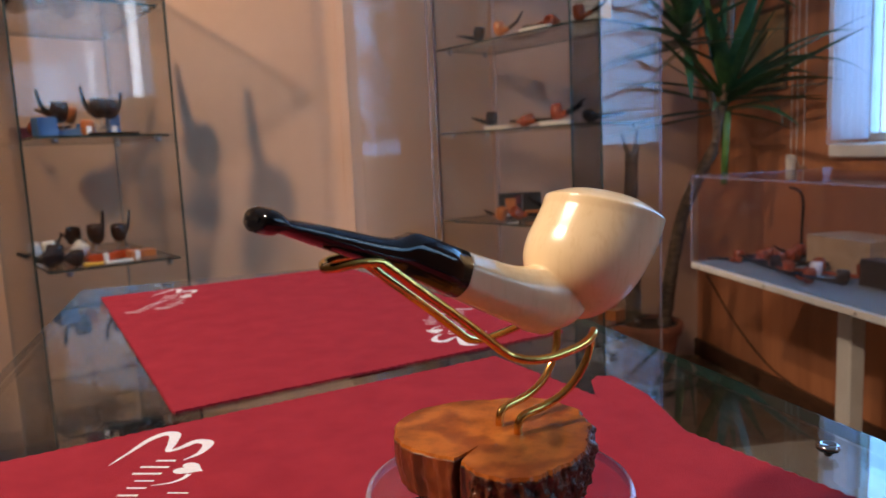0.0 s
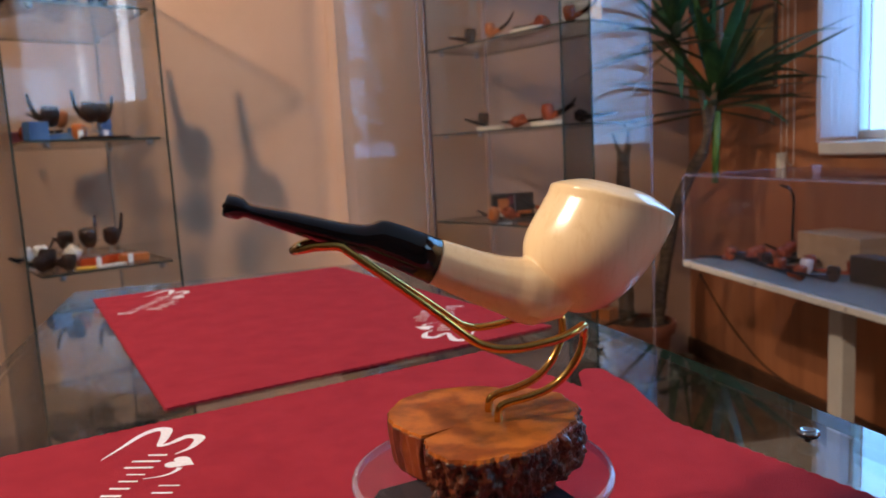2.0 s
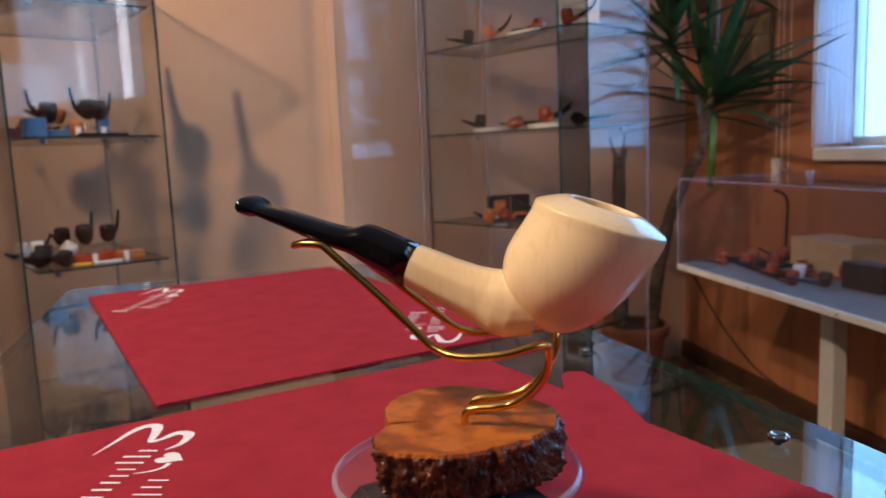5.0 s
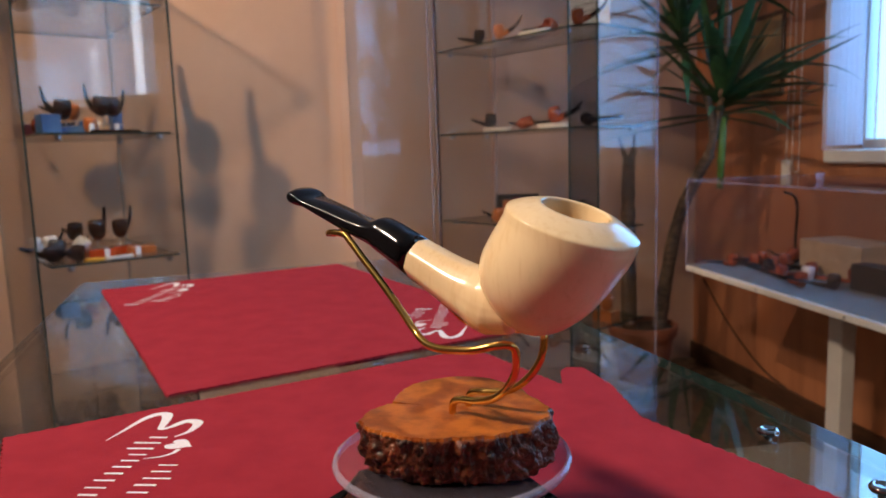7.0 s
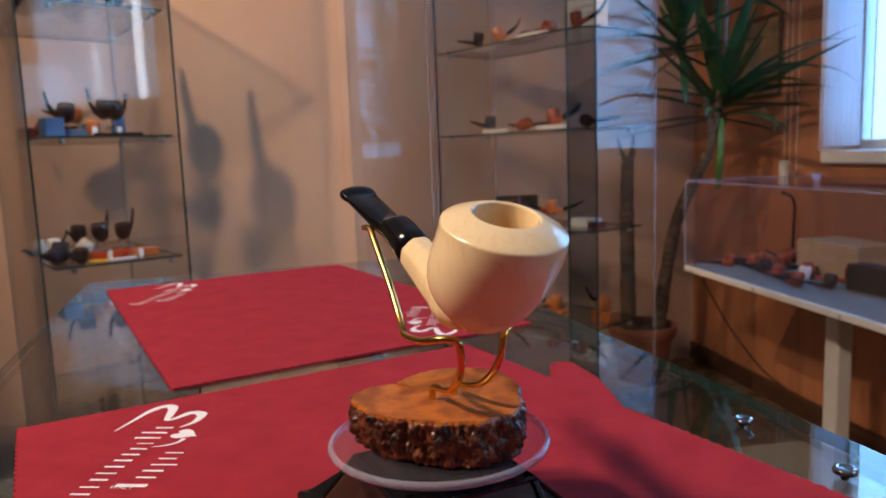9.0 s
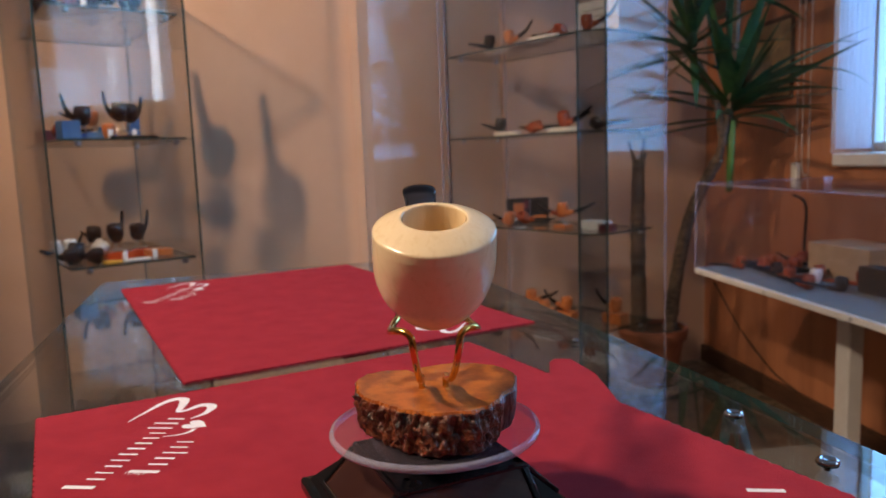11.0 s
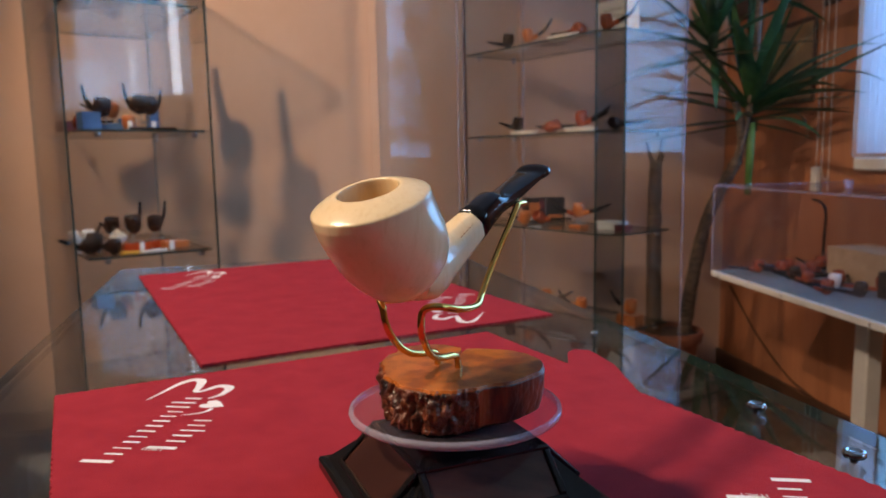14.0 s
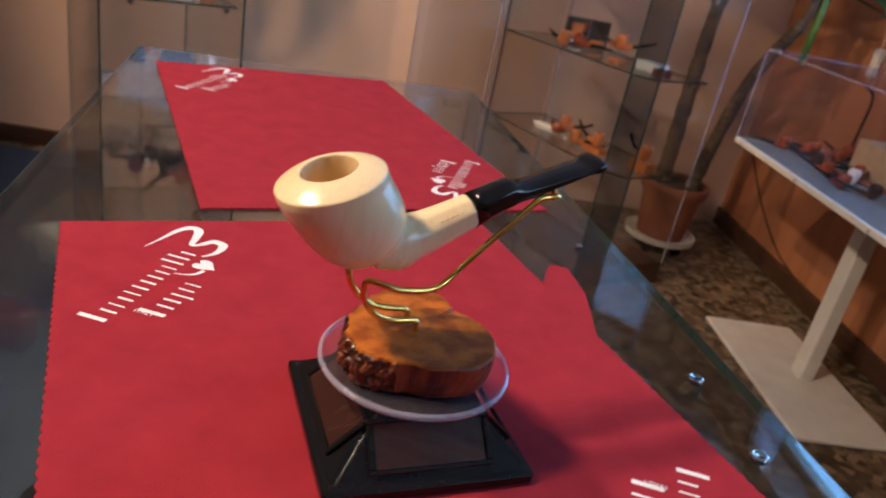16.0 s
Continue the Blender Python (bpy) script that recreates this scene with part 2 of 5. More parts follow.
_r.color_ramp.elements[0].color, _r.color_ramp.elements[1].color = (0.25, 0.056, 0.008, 1), (0.47, 0.135, 0.020, 1)
_r2 = node(BURL, "ShaderNodeValToRGB")
_r2.color_ramp.elements[0].position, _r2.color_ramp.elements[0].color = 0.38, (0.30, 0.19, 0.13, 1)
_r2.color_ramp.elements[1].position, _r2.color_ramp.elements[1].color = 0.52, (1, 1, 1, 1)
_x = node(BURL, "ShaderNodeMix")
_x.data_type, _x.blend_type = "RGBA", "MULTIPLY"
_x.inputs[0].default_value = 0.5
link(BURL, _w.outputs["Color"], _r.inputs[0])
link(BURL, _n.outputs["Fac"], _r2.inputs[0])
link(BURL, _r.outputs[0], _x.inputs[6])
link(BURL, _r2.outputs[0], _x.inputs[7])
link(BURL, _x.outputs[2], BURL.node_tree.nodes["Principled BSDF"].inputs["Base Color"])
BURL_BARK = noisy("lacquered_burl_bark", (0.010, 0.004, 0.004), (0.20, 0.050, 0.016), 190, 0.3, 0.7, detail=7, fine=520, coat=0.2, low=0.36, high=0.70)
BURL_SIDE = noisy("lacquered_burl_side", (0.022, 0.006, 0.004), (0.23, 0.050, 0.011), 75, 0.32, 0.3, detail=7, fine=300, coat=0.1, stretch=(1, 1, 0.18), low=0.40, high=0.66)

# ---- shaping helpers ----


def part(name, bm, mat, parent=None, label="", smooth=False):
    me = bpy.data.meshes.new(name)
    bmesh.ops.recalc_face_normals(bm, faces=bm.faces)
    bm.to_mesh(me)
    bm.free()
    for m in (mat if isinstance(mat, (list, tuple)) else [mat]):
        me.materials.append(m)
    if smooth:
        for p in me.polygons:
            p.use_smooth = True
    ob = new(name, me)
    if parent:
        ob.parent = parent
    if label:
        tagged(ob, label)
    return ob


def thing(name, m, label, category, group="", kind=""):
    ob = new(name)
    ob.empty_display_size = 0.02
    ob.matrix_world = m
    return tagged(ob, label, category, group, kind)


def box_bm(lo, hi, bevel=0.0, m=None, segments=1, bm=None):
    fresh = bmesh.new()
    c = [(a + b) / 2 for a, b in zip(lo, hi)]
    s = [b - a for a, b in zip(lo, hi)]
    bmesh.ops.create_cube(fresh, size=1, matrix=Matrix.LocRotScale(c, None, s))
    if bevel:
        bmesh.ops.bevel(fresh, geom=fresh.edges[:], offset=bevel, segments=segments, affect="EDGES", profile=0.7)
    if m is not None:
        fresh.transform(m)
    if bm is None:
        return fresh
    tmp = bpy.data.meshes.new("tmp")
    fresh.to_mesh(tmp)
    fresh.free()
    bm.from_mesh(tmp)
    bpy.data.meshes.remove(tmp)
    return bm


def loft(rings, bm=None, caps=True, mat_index=0):
    """Skin closed rings of equal length, in order."""
    bm = bm or bmesh.new()
    vs = [[bm.verts.new(p) for p in ring] for ring in rings]
    n = len(vs[0])
    for a, b in zip(vs, vs[1:]):
        for i in range(n):
            bm.faces.new((a[i], a[(i + 1) % n], b[(i + 1) % n], b[i])).material_index = mat_index
    if caps:
        bm.faces.new(vs[0][::-1]).material_index = mat_index
        bm.faces.new(vs[-1]).material_index = mat_index
    return bm


def lathe(profile, steps=32, bm=None, m=None, caps=True):
    """Turn a profile of (radius, height) round z."""
    rings = [[Vector((r * math.cos(2 * math.pi * k / steps), r * math.sin(2 * math.pi * k / steps), z)) for k in range(steps)] for r, z in profile]
    if m is not None:
        rings = [[m @ p for p in ring] for ring in rings]
    return loft(rings, bm, caps)


def spline(points, per=8):
    """A smooth line (Catmull-Rom) through points."""
    ps = [Vector(p) for p in points]
    ps = [2 * ps[0] - ps[1]] + ps + [2 * ps[-1] - ps[-2]]
    out = []
    for i in range(1, len(ps) - 2):
        a, b, c, d = ps[i - 1:i + 3]
        for k in range(per):
            t = k / per
            out.append(0.5 * (2 * b + (c - a) * t + (2 * a - 5 * b + 4 * c - d) * t * t + (3 * b - a - 3 * c + d) * t ** 3))
    out.append(ps[-2])
    return out


def tube(points, radius, sides=10, bm=None):
    """A round bar along a line; radius may be a number or one for each point."""
    n = len(points)
    rs = radius if isinstance(radius, (list, tuple)) else [radius] * n
    rings, up = [], None
    for i, p in enumerate(points):
        d = (points[min(i + 1, n - 1)] - points[max(i - 1, 0)]).normalized()
        if up is None:
            up = d.orthogonal().normalized()
        up = (up - d * up.dot(d)).normalized()
        side = d.cross(up)
        rings.append([p + rs[i] * (math.cos(a) * up + math.sin(a) * side) for a in (2 * math.pi * k / sides for k in range(sides))])
    return loft(rings, bm)


def slab_bm(outline, z0, z1, bm=None):
    """An upright prism over a flat outline of (x, y)."""
    return loft([[Vector((x, y, z0)) for x, y in outline], [Vector((x, y, z1)) for x, y in outline]], bm)


def pane_bm(a, b, z0, z1, thick=0.006):
    """An upright sheet from a to b (plan points)."""
    a, b = Vector((*a, 0)), Vector((*b, 0))
    n = Vector((-(b - a).y, (b - a).x, 0)).normalized() * thick / 2
    return slab_bm([(a + n)[:2], (b + n)[:2], (b - n)[:2], (a - n)[:2]], z0, z1)


def structure(name, bm, mat, label, parent=None):
    return tagged(part(name, bm, mat, parent), label, "", "", "structure")


def wall_with_holes(axis, at, thick, lo, hi, z1, holes):
    """A wall across one axis with rectangular openings (lo, hi, z0, z1) cut through."""
    bm = bmesh.new()

    def add(a, b, c, d):
        if b - a > 1e-4 and d - c > 1e-4:
            if axis == "x":
                box_bm((at, a, c), (at + thick, b, d), bm=bm)
            else:
                box_bm((a, at, c), (b, at + thick, d), bm=bm)
    cur = lo
    for a, b, c, d in sorted(holes):
        add(cur, a, 0, z1)
        add(a, b, 0, c)
        add(a, b, d, z1)
        cur = b
    add(cur, hi, 0, z1)
    return bm


# ---- the room ----
BACK, DEEP, RIGHT, LEFT, REAR, TOP = 2.70, 3.12, 2.09, -2.3, -2.8, 2.6
structure("ground", box_bm((-80, -80, -0.30), (80, 80, -0.22)), GROUND, "grey paving outside the shop")
structure("backdrop", box_bm((6.0, -8, -0.22), (6.1, 14, 7.0)), DAYLIGHT, "hazy pale blue daylight outside the windows")
structure("floor", box_bm((LEFT - 0.2, REAR - 0.2, -0.2), (RIGHT + 0.3, DEEP + 0.2, 0.0)), TERRAZZO, "speckled brown terrazzo floor")
structure("ceiling", box_bm((LEFT - 0.2, REAR - 0.2, TOP), (RIGHT + 0.3, DEEP + 0.2, TOP + 0.2)), CEILING, "white painted ceiling")
structure("wall_back", box_bm((LEFT, BACK, 0), (0.40, DEEP, TOP)), WALL, "smooth peach painted wall with a corner trim")
structure("wall_recess", slab_bm([(0.40, BACK), (1.08, DEEP), (RIGHT, DEEP), (RIGHT, DEEP + 0.15), (0.40, DEEP + 0.15)], 0, TOP), WALL, "peach painted slanting wall behind the cabinet")
structure("wall_panel", box_bm((1.075, DEEP - 0.02, 0), (RIGHT, DEEP - 0.004, TOP)), WALL_MAUVE, "smooth mauve painted wall panel")
# unseen left and rear walls, given brown panelling to cut bounced light
structure("wall_left", box_bm((LEFT - 0.15, REAR, 0), (LEFT, DEEP, TOP)), PANELLING, "unseen wall, made brown to cut bounced light")
structure("wall_rear", box_bm((LEFT, REAR - 0.15, 0), (RIGHT, REAR, TOP)), PANELLING, "unseen wall, made brown to cut bounced light")
HOLES = [(0.72, 2.175, 1.035, 2.52), (-1.62, -0.22, 1.52, 2.52)]
structure("wall_right", wall_with_holes("x", RIGHT, 0.22, REAR - 0.15, DEEP + 0.15, TOP, HOLES), PANELLING, "reddish brown wood panelled wall")
structure("baseboard", box_bm((RIGHT - 0.018, REAR, 0), (RIGHT, DEEP - 0.02, 0.085), 0.004), DARK_WOOD, "dark brown skirting board")
structure("baseboard_back", box_bm((LEFT, BACK - 0.016, 0), (0.40, BACK, 0.075), 0.004), DARK_WOOD, "reddish dark brown skirting board")
structure("trim", box_bm((0.368, BACK - 0.004, 0), (0.404, BACK, TOP), 0.001), WALL, "narrow upright corner trim in peach")
structure("trim_seam", box_bm((-0.004, -0.006, 0), (0.004, -0.0005, TOP), m=pose(0.79, 2.941, 0, 0, 0, 31.7)), DARK_WOOD, "thin dark upright joint in the wall")

for k, (a, b, c, d) in enumerate(HOLES):
    win = thing("window_%d" % (k + 1), pose(RIGHT, 0, 0), "white framed window letting in cool daylight", "window", "", "structure")
    x0, x1 = 0.165, 0.205
    w = 0.035
    part("frame", box_bm((x0, a, c), (x1, a + w, d), 0.004), WHITE_PAINT, win)
    part("frame", box_bm((x0, b - 0.010, c), (x1, b, d), 0.003), WHITE_PAINT, win)
    part("frame", box_bm((x0, a + w, c), (x1, b - 0.010, c + w), 0.004), WHITE_PAINT, win)
    part("frame", box_bm((x0, a + w, d - w), (x1, b - 0.010, d), 0.004), WHITE_PAINT, win)
    if k == 0:
        for y in (1.46,):
            part("mullion", box_bm((x0, y - 0.018, c + w), (x1, y + 0.018, d - w), 0.004), WHITE_PAINT, win)
    pane = part("pane", box_bm((0.182, a + w, c + w), (0.188, b - 0.010, d - w)), WINDOW_GLASS, win)
    pane.visible_shadow = False
    part("sill", box_bm((-0.035, a - 0.02 if k else 0.72, c - 0.045), (0.165, b - (0.0 if k else 0.055), c), 0.005), WHITE_PAINT, win)

# net curtain strip beside the window's far jamb, in soft folds
cur = thing("net_curtain", pose(RIGHT + 0.016, 2.080, 0), "white net curtain drawn to the side of the window", "curtain")
fold = bmesh.new()
cols = []
for i in range(29):
    y = -0.090 + 0.180 * i / 28
    x = 0.008 * math.sin(i * 1.6)
    cols.append((fold.verts.new((x, y, 1.05)), fold.verts.new((x * 0.7, y * 0.92, 2.50))))
for p, q in zip(cols, cols[1:]):
    fold.faces.new((p[0], q[0], q[1], p[1]))
bmesh.ops.solidify(fold, geom=fold.faces[:], thickness=0.0015)
part("cloth", fold, CURTAIN, cur, smooth=True)

blind = thing("blind_cord", pose(RIGHT - 0.02, 2.345, 0), "thin white blind cords with a plastic weight on the wall", "blind cord")
for y, z0 in ((0.004, 1.0), (-0.03, 1.0), (-0.072, 0.96)):
    part("cord", tube([Vector((0, y, z0)), Vector((0.004, y + 0.004, 1.6)), Vector((0.005, y + 0.006, 2.3))], 0.0016, 6), WHITE_PAINT, blind)
part("cord", tube(spline([(0, -0.03, 1.0), (0, -0.038, 0.965), (0, -0.055, 0.95), (0, -0.072, 0.96)], 4), 0.0016, 6), WHITE_PAINT, blind)
part("weight", box_bm((-0.010, -0.014, 0.905), (0.010, 0.022, 1.0), 0.005, segments=2), WHITE_PAINT, blind)

for y0, y1, z0, z1, mat, label in ((2.80, 3.08, 1.66, 2.05, PICTURE_DARK, "dark picture in a brown frame on the panelled wall"),
                                   (2.40, 2.73, 1.25, 1.58, PICTURE_TAN, "faded tan picture in a thin brown frame"),
                                   (2.27, 2.36, 1.60, 1.85, PICTURE_DARK, "small dark framed picture beside the window")):
    pic = thing("picture", pose(RIGHT - 0.012, 0, 0), label, "picture")
    e = 0.018
    for lo, hi in (((0, y0, z0), (0.012, y0 + e, z1)), ((0, y1 - e, z0), (0.012, y1, z1)), ((0, y0 + e, z0), (0.012, y1 - e, z0 + e)), ((0, y0 + e, z1 - e), (0.012, y1 - e, z1))):
        part("frame", box_bm(lo, hi, 0.003), DARK_WOOD, pic)
    part("print", box_bm((0.006, y0 + e, z0 + e), (0.011, y1 - e, z1 - e)), mat, pic)

cable = thing("wall_cable", pose(0, 0, 0), "thin dark cable hanging along the panelled wall", "cable")
part("cable", tube(spline([(2.084, 3.0, 0.42), (2.084, 2.75, 0.24), (2.083, 2.5, 0.12), (2.068, 2.3, 0.092)], 6), 0.004, 6), DARK_WOOD, cable)

tagged(part("carpet", slab_bm([(-2.1, -1.6), (0.36, -1.6), (0.06, 0.55), (-0.35, 1.60), (-0.78, 1.9), (-0.78, 2.6), (-2.1, 2.6)], 0.0, 0.012), CARPET), "dark blue short-pile carpet on the terrazzo floor", "carpet")

# ---- glass counter ----
counter = thing("glass_counter", pose(0.021, 0.676, 0, 0, 0, 9.2), "narrow glass display counter with a wooden base", "display counter")
CW, CL, GT = 0.437, 1.75, 0.9285
glass_top = part("glass_top", box_bm((0, -CL, GT - 0.008), (CW, 0, GT), 0.0015), GLASS_TOP, counter, "clear glass counter top")
for a, b in (((0.004, -CL), (0.004, -0.004)), ((CW - 0.004, -CL), (CW - 0.004, -0.004)), ((0.008, -0.004), (CW - 0.008, -0.004))):
    part("side_pane", pane_bm(a, b, 0.52, GT - 0.0085), GLASS, counter)
for x, y in ((0.0035, -0.0035), (CW - 0.0035, -0.0035)):
    part("corner_edge", box_bm((x - 0.002, y - 0.002, 0.52), (x + 0.002, y + 0.002, GT - 0.009)), GLASS_EDGE, counter)
part("edge_line", box_bm((CW - 0.0004, -CL, GT - 0.0075), (CW + 0.0004, 0, GT - 0.0010)), GLASS_EDGE, counter)
part("edge_line", box_bm((-0.0004, -CL, GT - 0.0075), (0.0004, 0, GT - 0.0010)), GLASS_EDGE, counter)
part("edge_line", box_bm((0, -0.0004, GT - 0.0075), (CW, 0.0004, GT - 0.0010)), ACRYLIC_RIM, counter)
part("base", box_bm((0.01, -CL + 0.01, 0.0), (CW - 0.01, -0.01, 0.49), 0.004), DARK_WOOD, counter)
part("shelf_board", box_bm((0.004, -CL + 0.004, 0.492), (CW - 0.004, -0.004, 0.519), 0.003), GREY_FELT, counter, "grey felt lined bottom board")
part("rail", box_bm((CW - 0.062, -CL + 0.02, 0.845), (CW - 0.022, -0.16, 0.868), 0.003), DARK_WOOD, counter, "dark wooden rail under the glass")
part("rail_lip", box_bm((CW - 0.068, -CL + 0.02, 0.848), (CW - 0.0622, -0.16, 0.872), 0.001), PALE_WOOD, counter, "pale wooden lip")
part("catch_plate", box_bm((0.268, -0.300, 0.850), (0.311, -0.175, 0.868), 0.002), BLACK_PLASTIC, counter, "black catch plate under the glass")
part("catch_arm", box_bm((0.3115, -0.245, 0.850), (CW - 0.0685, -0.235, 0.856)), BLACK_PLASTIC, counter)
inner = part("inner_shelf", box_bm((0.012, -CL + 0.02, 0.725), (CW - 0.012, -0.02, 0.730)), GLASS, counter)
for x, y in ((CW - 0.03, -0.012), (0.16, -0.010), (0.02, -0.012)):
    part("clip", box_bm((x - 0.014, y - 0.010, GT - 0.022), (x + 0.014, y + 0.004, GT - 0.0085), 0.003), STEEL, counter, "grey metal corner clip")


def glass_knob(x, y, size=1.0):
    m = counter.matrix_world.inverted() @ pose(x, y, GT) @ Matrix.Scale(size, 4)
    k = part("knob", lathe([(0.0024, 0.0015), (0.0046, 0.0026), (0.0050, 0.0039), (0.0044, 0.0051), (0.0029, 0.0056), (0.0024, 0.0047)], 28, m=m), CHROME, counter, "small chrome knob on the glass", True)
    part("knob_stem", lathe([(0.0016, 0.0), (0.0016, 0.0027)], 16, m=m), CHROME, k)


glass_knob(0.526, 0.068)
glass_knob(0.535, 0.006)
glass_knob(0.496, 0.238, 0.6)

# ---- red mats ----


def pinked(w, l, tooth=0.0032):
    """The outline of a mat cut with pinking shears."""
    out = []
    for (x0, y0), (x1, y1) in (((0, 0), (w, 0)), ((w, 0), (w, -l)), ((w, -l), (0, -l)), ((0, -l), (0, 0))):
        n = int(math.hypot(x1 - x0, y1 - y0) / tooth)
        nx, ny = -(y1 - y0), (x1 - x0)
        s = math.hypot(nx, ny)
        for i in range(n):
            d = 0.0014 if i % 2 else 0.0
            out.append((x0 + (x1 - x0) * i / n - nx / s * -d, y0 + (y1 - y0) * i / n + ny / s * -d))
    return out


def ribbon(points, widths, z0, z1, bm):
    """A flat printed stroke along a line."""
    ps = spline(points, 6)
    n = len(ps)
    left, right = [], []
    for i, p in enumerate(ps):
        d = (ps[min(i + 1, n - 1)] - ps[max(i - 1, 0)]).normalized()
        k = i / (n - 1) * (len(widths) - 1)
        a = min(int(k), len(widths) - 2)
        w = widths[a] + (widths[a + 1] - widths[a]) * (k - a)
        s = Vector((-d.y, d.x, 0)) * w / 2
        left.append(bm.verts.new((p.x + s.x, p.y + s.y, z1)))
        right.append(bm.verts.new((p.x - s.x, p.y - s.y, z1)))
    for i in range(n - 1):
        bm.faces.new((left[i], left[i + 1], right[i + 1], right[i]))
    return bm


def small_word(text, m, size, parent):
    """A printed word, flat on the felt."""
    curve = bpy.data.curves.new("word", "FONT")
    curve.body, curve.size, curve.resolution_u = text, size, 2
    tmp = new("word", curve)
    mesh = bpy.data.meshes.new_from_object(tmp.evaluated_get(bpy.context.evaluated_depsgraph_get()))
    bpy.data.objects.remove(tmp)
    bpy.data.curves.remove(curve)
    bm = bmesh.new()
    bm.from_mesh(mesh)
    bpy.data.meshes.remove(mesh)
    bm.transform(m)
    return part("printed_word", bm, PRINT_WHITE, parent, "small white printed word")


def emblem(parent, m):
    """A swoosh, a heart with a hook and two rows of plain bars, in the corner of a mat."""
    z = 0.0016
    bm = bmesh.new()
    ribbon([(0.0445, -0.0375, 0), (0.0552, -0.0262, 0), (0.0650, -0.0158, 0), (0.0735, -0.0118, 0), (0.0776, -0.0165, 0), (0.0745, -0.0275, 0), (0.0712, -0.0362, 0), (0.0765, -0.0362, 0), (0.0850, -0.0325, 0), (0.0896, -0.0385, 0), (0.0838, -0.0482, 0), (0.0754, -0.0523, 0)], [0.0006, 0.0020, 0.0036, 0.0052, 0.0060, 0.0046, 0.0028, 0.0030, 0.0050, 0.0058, 0.0032, 0.0010], z, z, bm)
    bm.transform(m)
    part("swoosh", bm, PRINT_WHITE, parent, "white printed swoosh")
    bm = bmesh.new()
    heart = [Vector((0.0085 * math.sin(a) ** 3, 0.0007 * (13 * math.cos(a) - 5 * math.cos(2 * a) - 2 * math.cos(3 * a) - math.cos(4 * a)), 0)) for a in (2 * math.pi * k / 28 for k in range(28))]
    bm.faces.new([bm.verts.new((0.0757 + 0.72 * (p.x * 0.8 - p.y * 0.6), -0.0640 + 0.72 * (p.x * 0.6 + p.y * 0.8), z)) for p in heart])
    bm.transform(m)
    part("heart", bm, PRINT_WHITE, parent, "white printed heart")
    bm = bmesh.new()
    ribbon([(0.0745, -0.0700, 0), (0.0705, -0.0735, 0), (0.0650, -0.0742, 0), (0.0580, -0.0722, 0)], [0.0026, 0.0020, 0.0013, 0.0005], z + 0.0001, z, bm)
    bm.transform(m)
    part("hook", bm, PRINT_WHITE, parent, "thin white printed hook")
    d = Vector((0.0444, 0.0619, 0)).normalized()
    nrm = Vector((-d.y, d.x, 0))
    # two rows of plain bars: height and width of each
    rows = ((Vector((0.0221, -0.1205, 0)), ((0.0150, 0.0030), (0.0090, 0.0016), (0.0090, 0.0012), (0.0086, 0.0018), (0.0098, 0.0013), (0.0098, 0.0016), (0.0092, 0.0018), (0.0092, 0.0016), (0.0088, 0.0014), (0.0088, 0.0012), (0.0138, 0.0018), (0.0138, 0.0018), (0.0095, 0.0018)), 0.0069),
            (Vector((0.0492, -0.1190, 0)), ((0.0145, 0.0030), (0.0095, 0.0016), (0.0100, 0.0018), (0.0130, 0.0013), (0.0092, 0.0014), (0.0092, 0.0012)), 0.0068))
    for base, bars, pitch in rows:
        for k, (h, w) in enumerate(bars):
            o = base + d * (pitch * k + (0.002 if k else 0.0)) - nrm * (0.0035 if pitch < 0.0069 and k == 3 else 0.0)
            slab = bmesh.new()
            q = [o, o + d * w, o + d * w + nrm * h, o + nrm * h]
            slab.faces.new([slab.verts.new((p.x, p.y, z)) for p in q])
            slab.transform(m)
            part("bar", slab, PRINT_WHITE, parent)
    small_word("ITALY", m @ Matrix.Translation((0.0352, -0.1112, z)) @ Matrix.Rotation(math.atan2(-nrm.y, -nrm.x), 4, "Z"), 0.0042, parent)


def red_mat(x, y, turn, w, l, label, far=0.0):
    ob = thing("red_mat", pose(x, y, GT + 0.0001, 0, 0, turn), label, "mat", "red mats on the counter")
    part("felt", slab_bm(pinked(w, l), 0, 0.0015), FELT_RED, ob)
    emblem(ob, Matrix.Identity(4))
    emblem(ob, Matrix.Translation((w - far * 0.2, -l + far, 0)) @ pose(0, 0, 0, 0, 0, 180))
    return ob


red_mat(0.151, 0.155, 21.2, 0.287, 0.429, "red felt mat with zigzag edges and white emblems under the turntable", 0.036)
red_mat(0.0645, 0.606, 21.4, 0.281, 0.431, "red felt mat with zigzag edges and white emblems near the wall")
# red patch on the counter, stands in for a red shape in the glass
tagged(part("red_glass_patch", slab_bm([(0.4560, 0.166), (0.4630, 0.192), (0.4690, 0.199), (0.4790, 0.196), (0.4840, 0.160), (0.4790, 0.106)], GT + 0.0001, GT + 0.0012), FELT_RED), "flat red patch laid on for a red shape in the glass", "felt piece")

# ---- turntable ----
HUB = (0.3629, 0.0020)
MAT = 0.9302
tt = thing("solar_turntable", pose(HUB[0], HUB[1], MAT), "black solar display turntable with a clear acrylic disc", "turntable")
TURN0 = 17
S = 0.0449


def square(h, z, turn=TURN0):
    return [pose(0, 0, 0, 0, 0, turn) @ Vector((sx * h, sy * h, z)) for sx, sy in ((-1, -1), (1, -1), (1, 1), (-1, 1))]


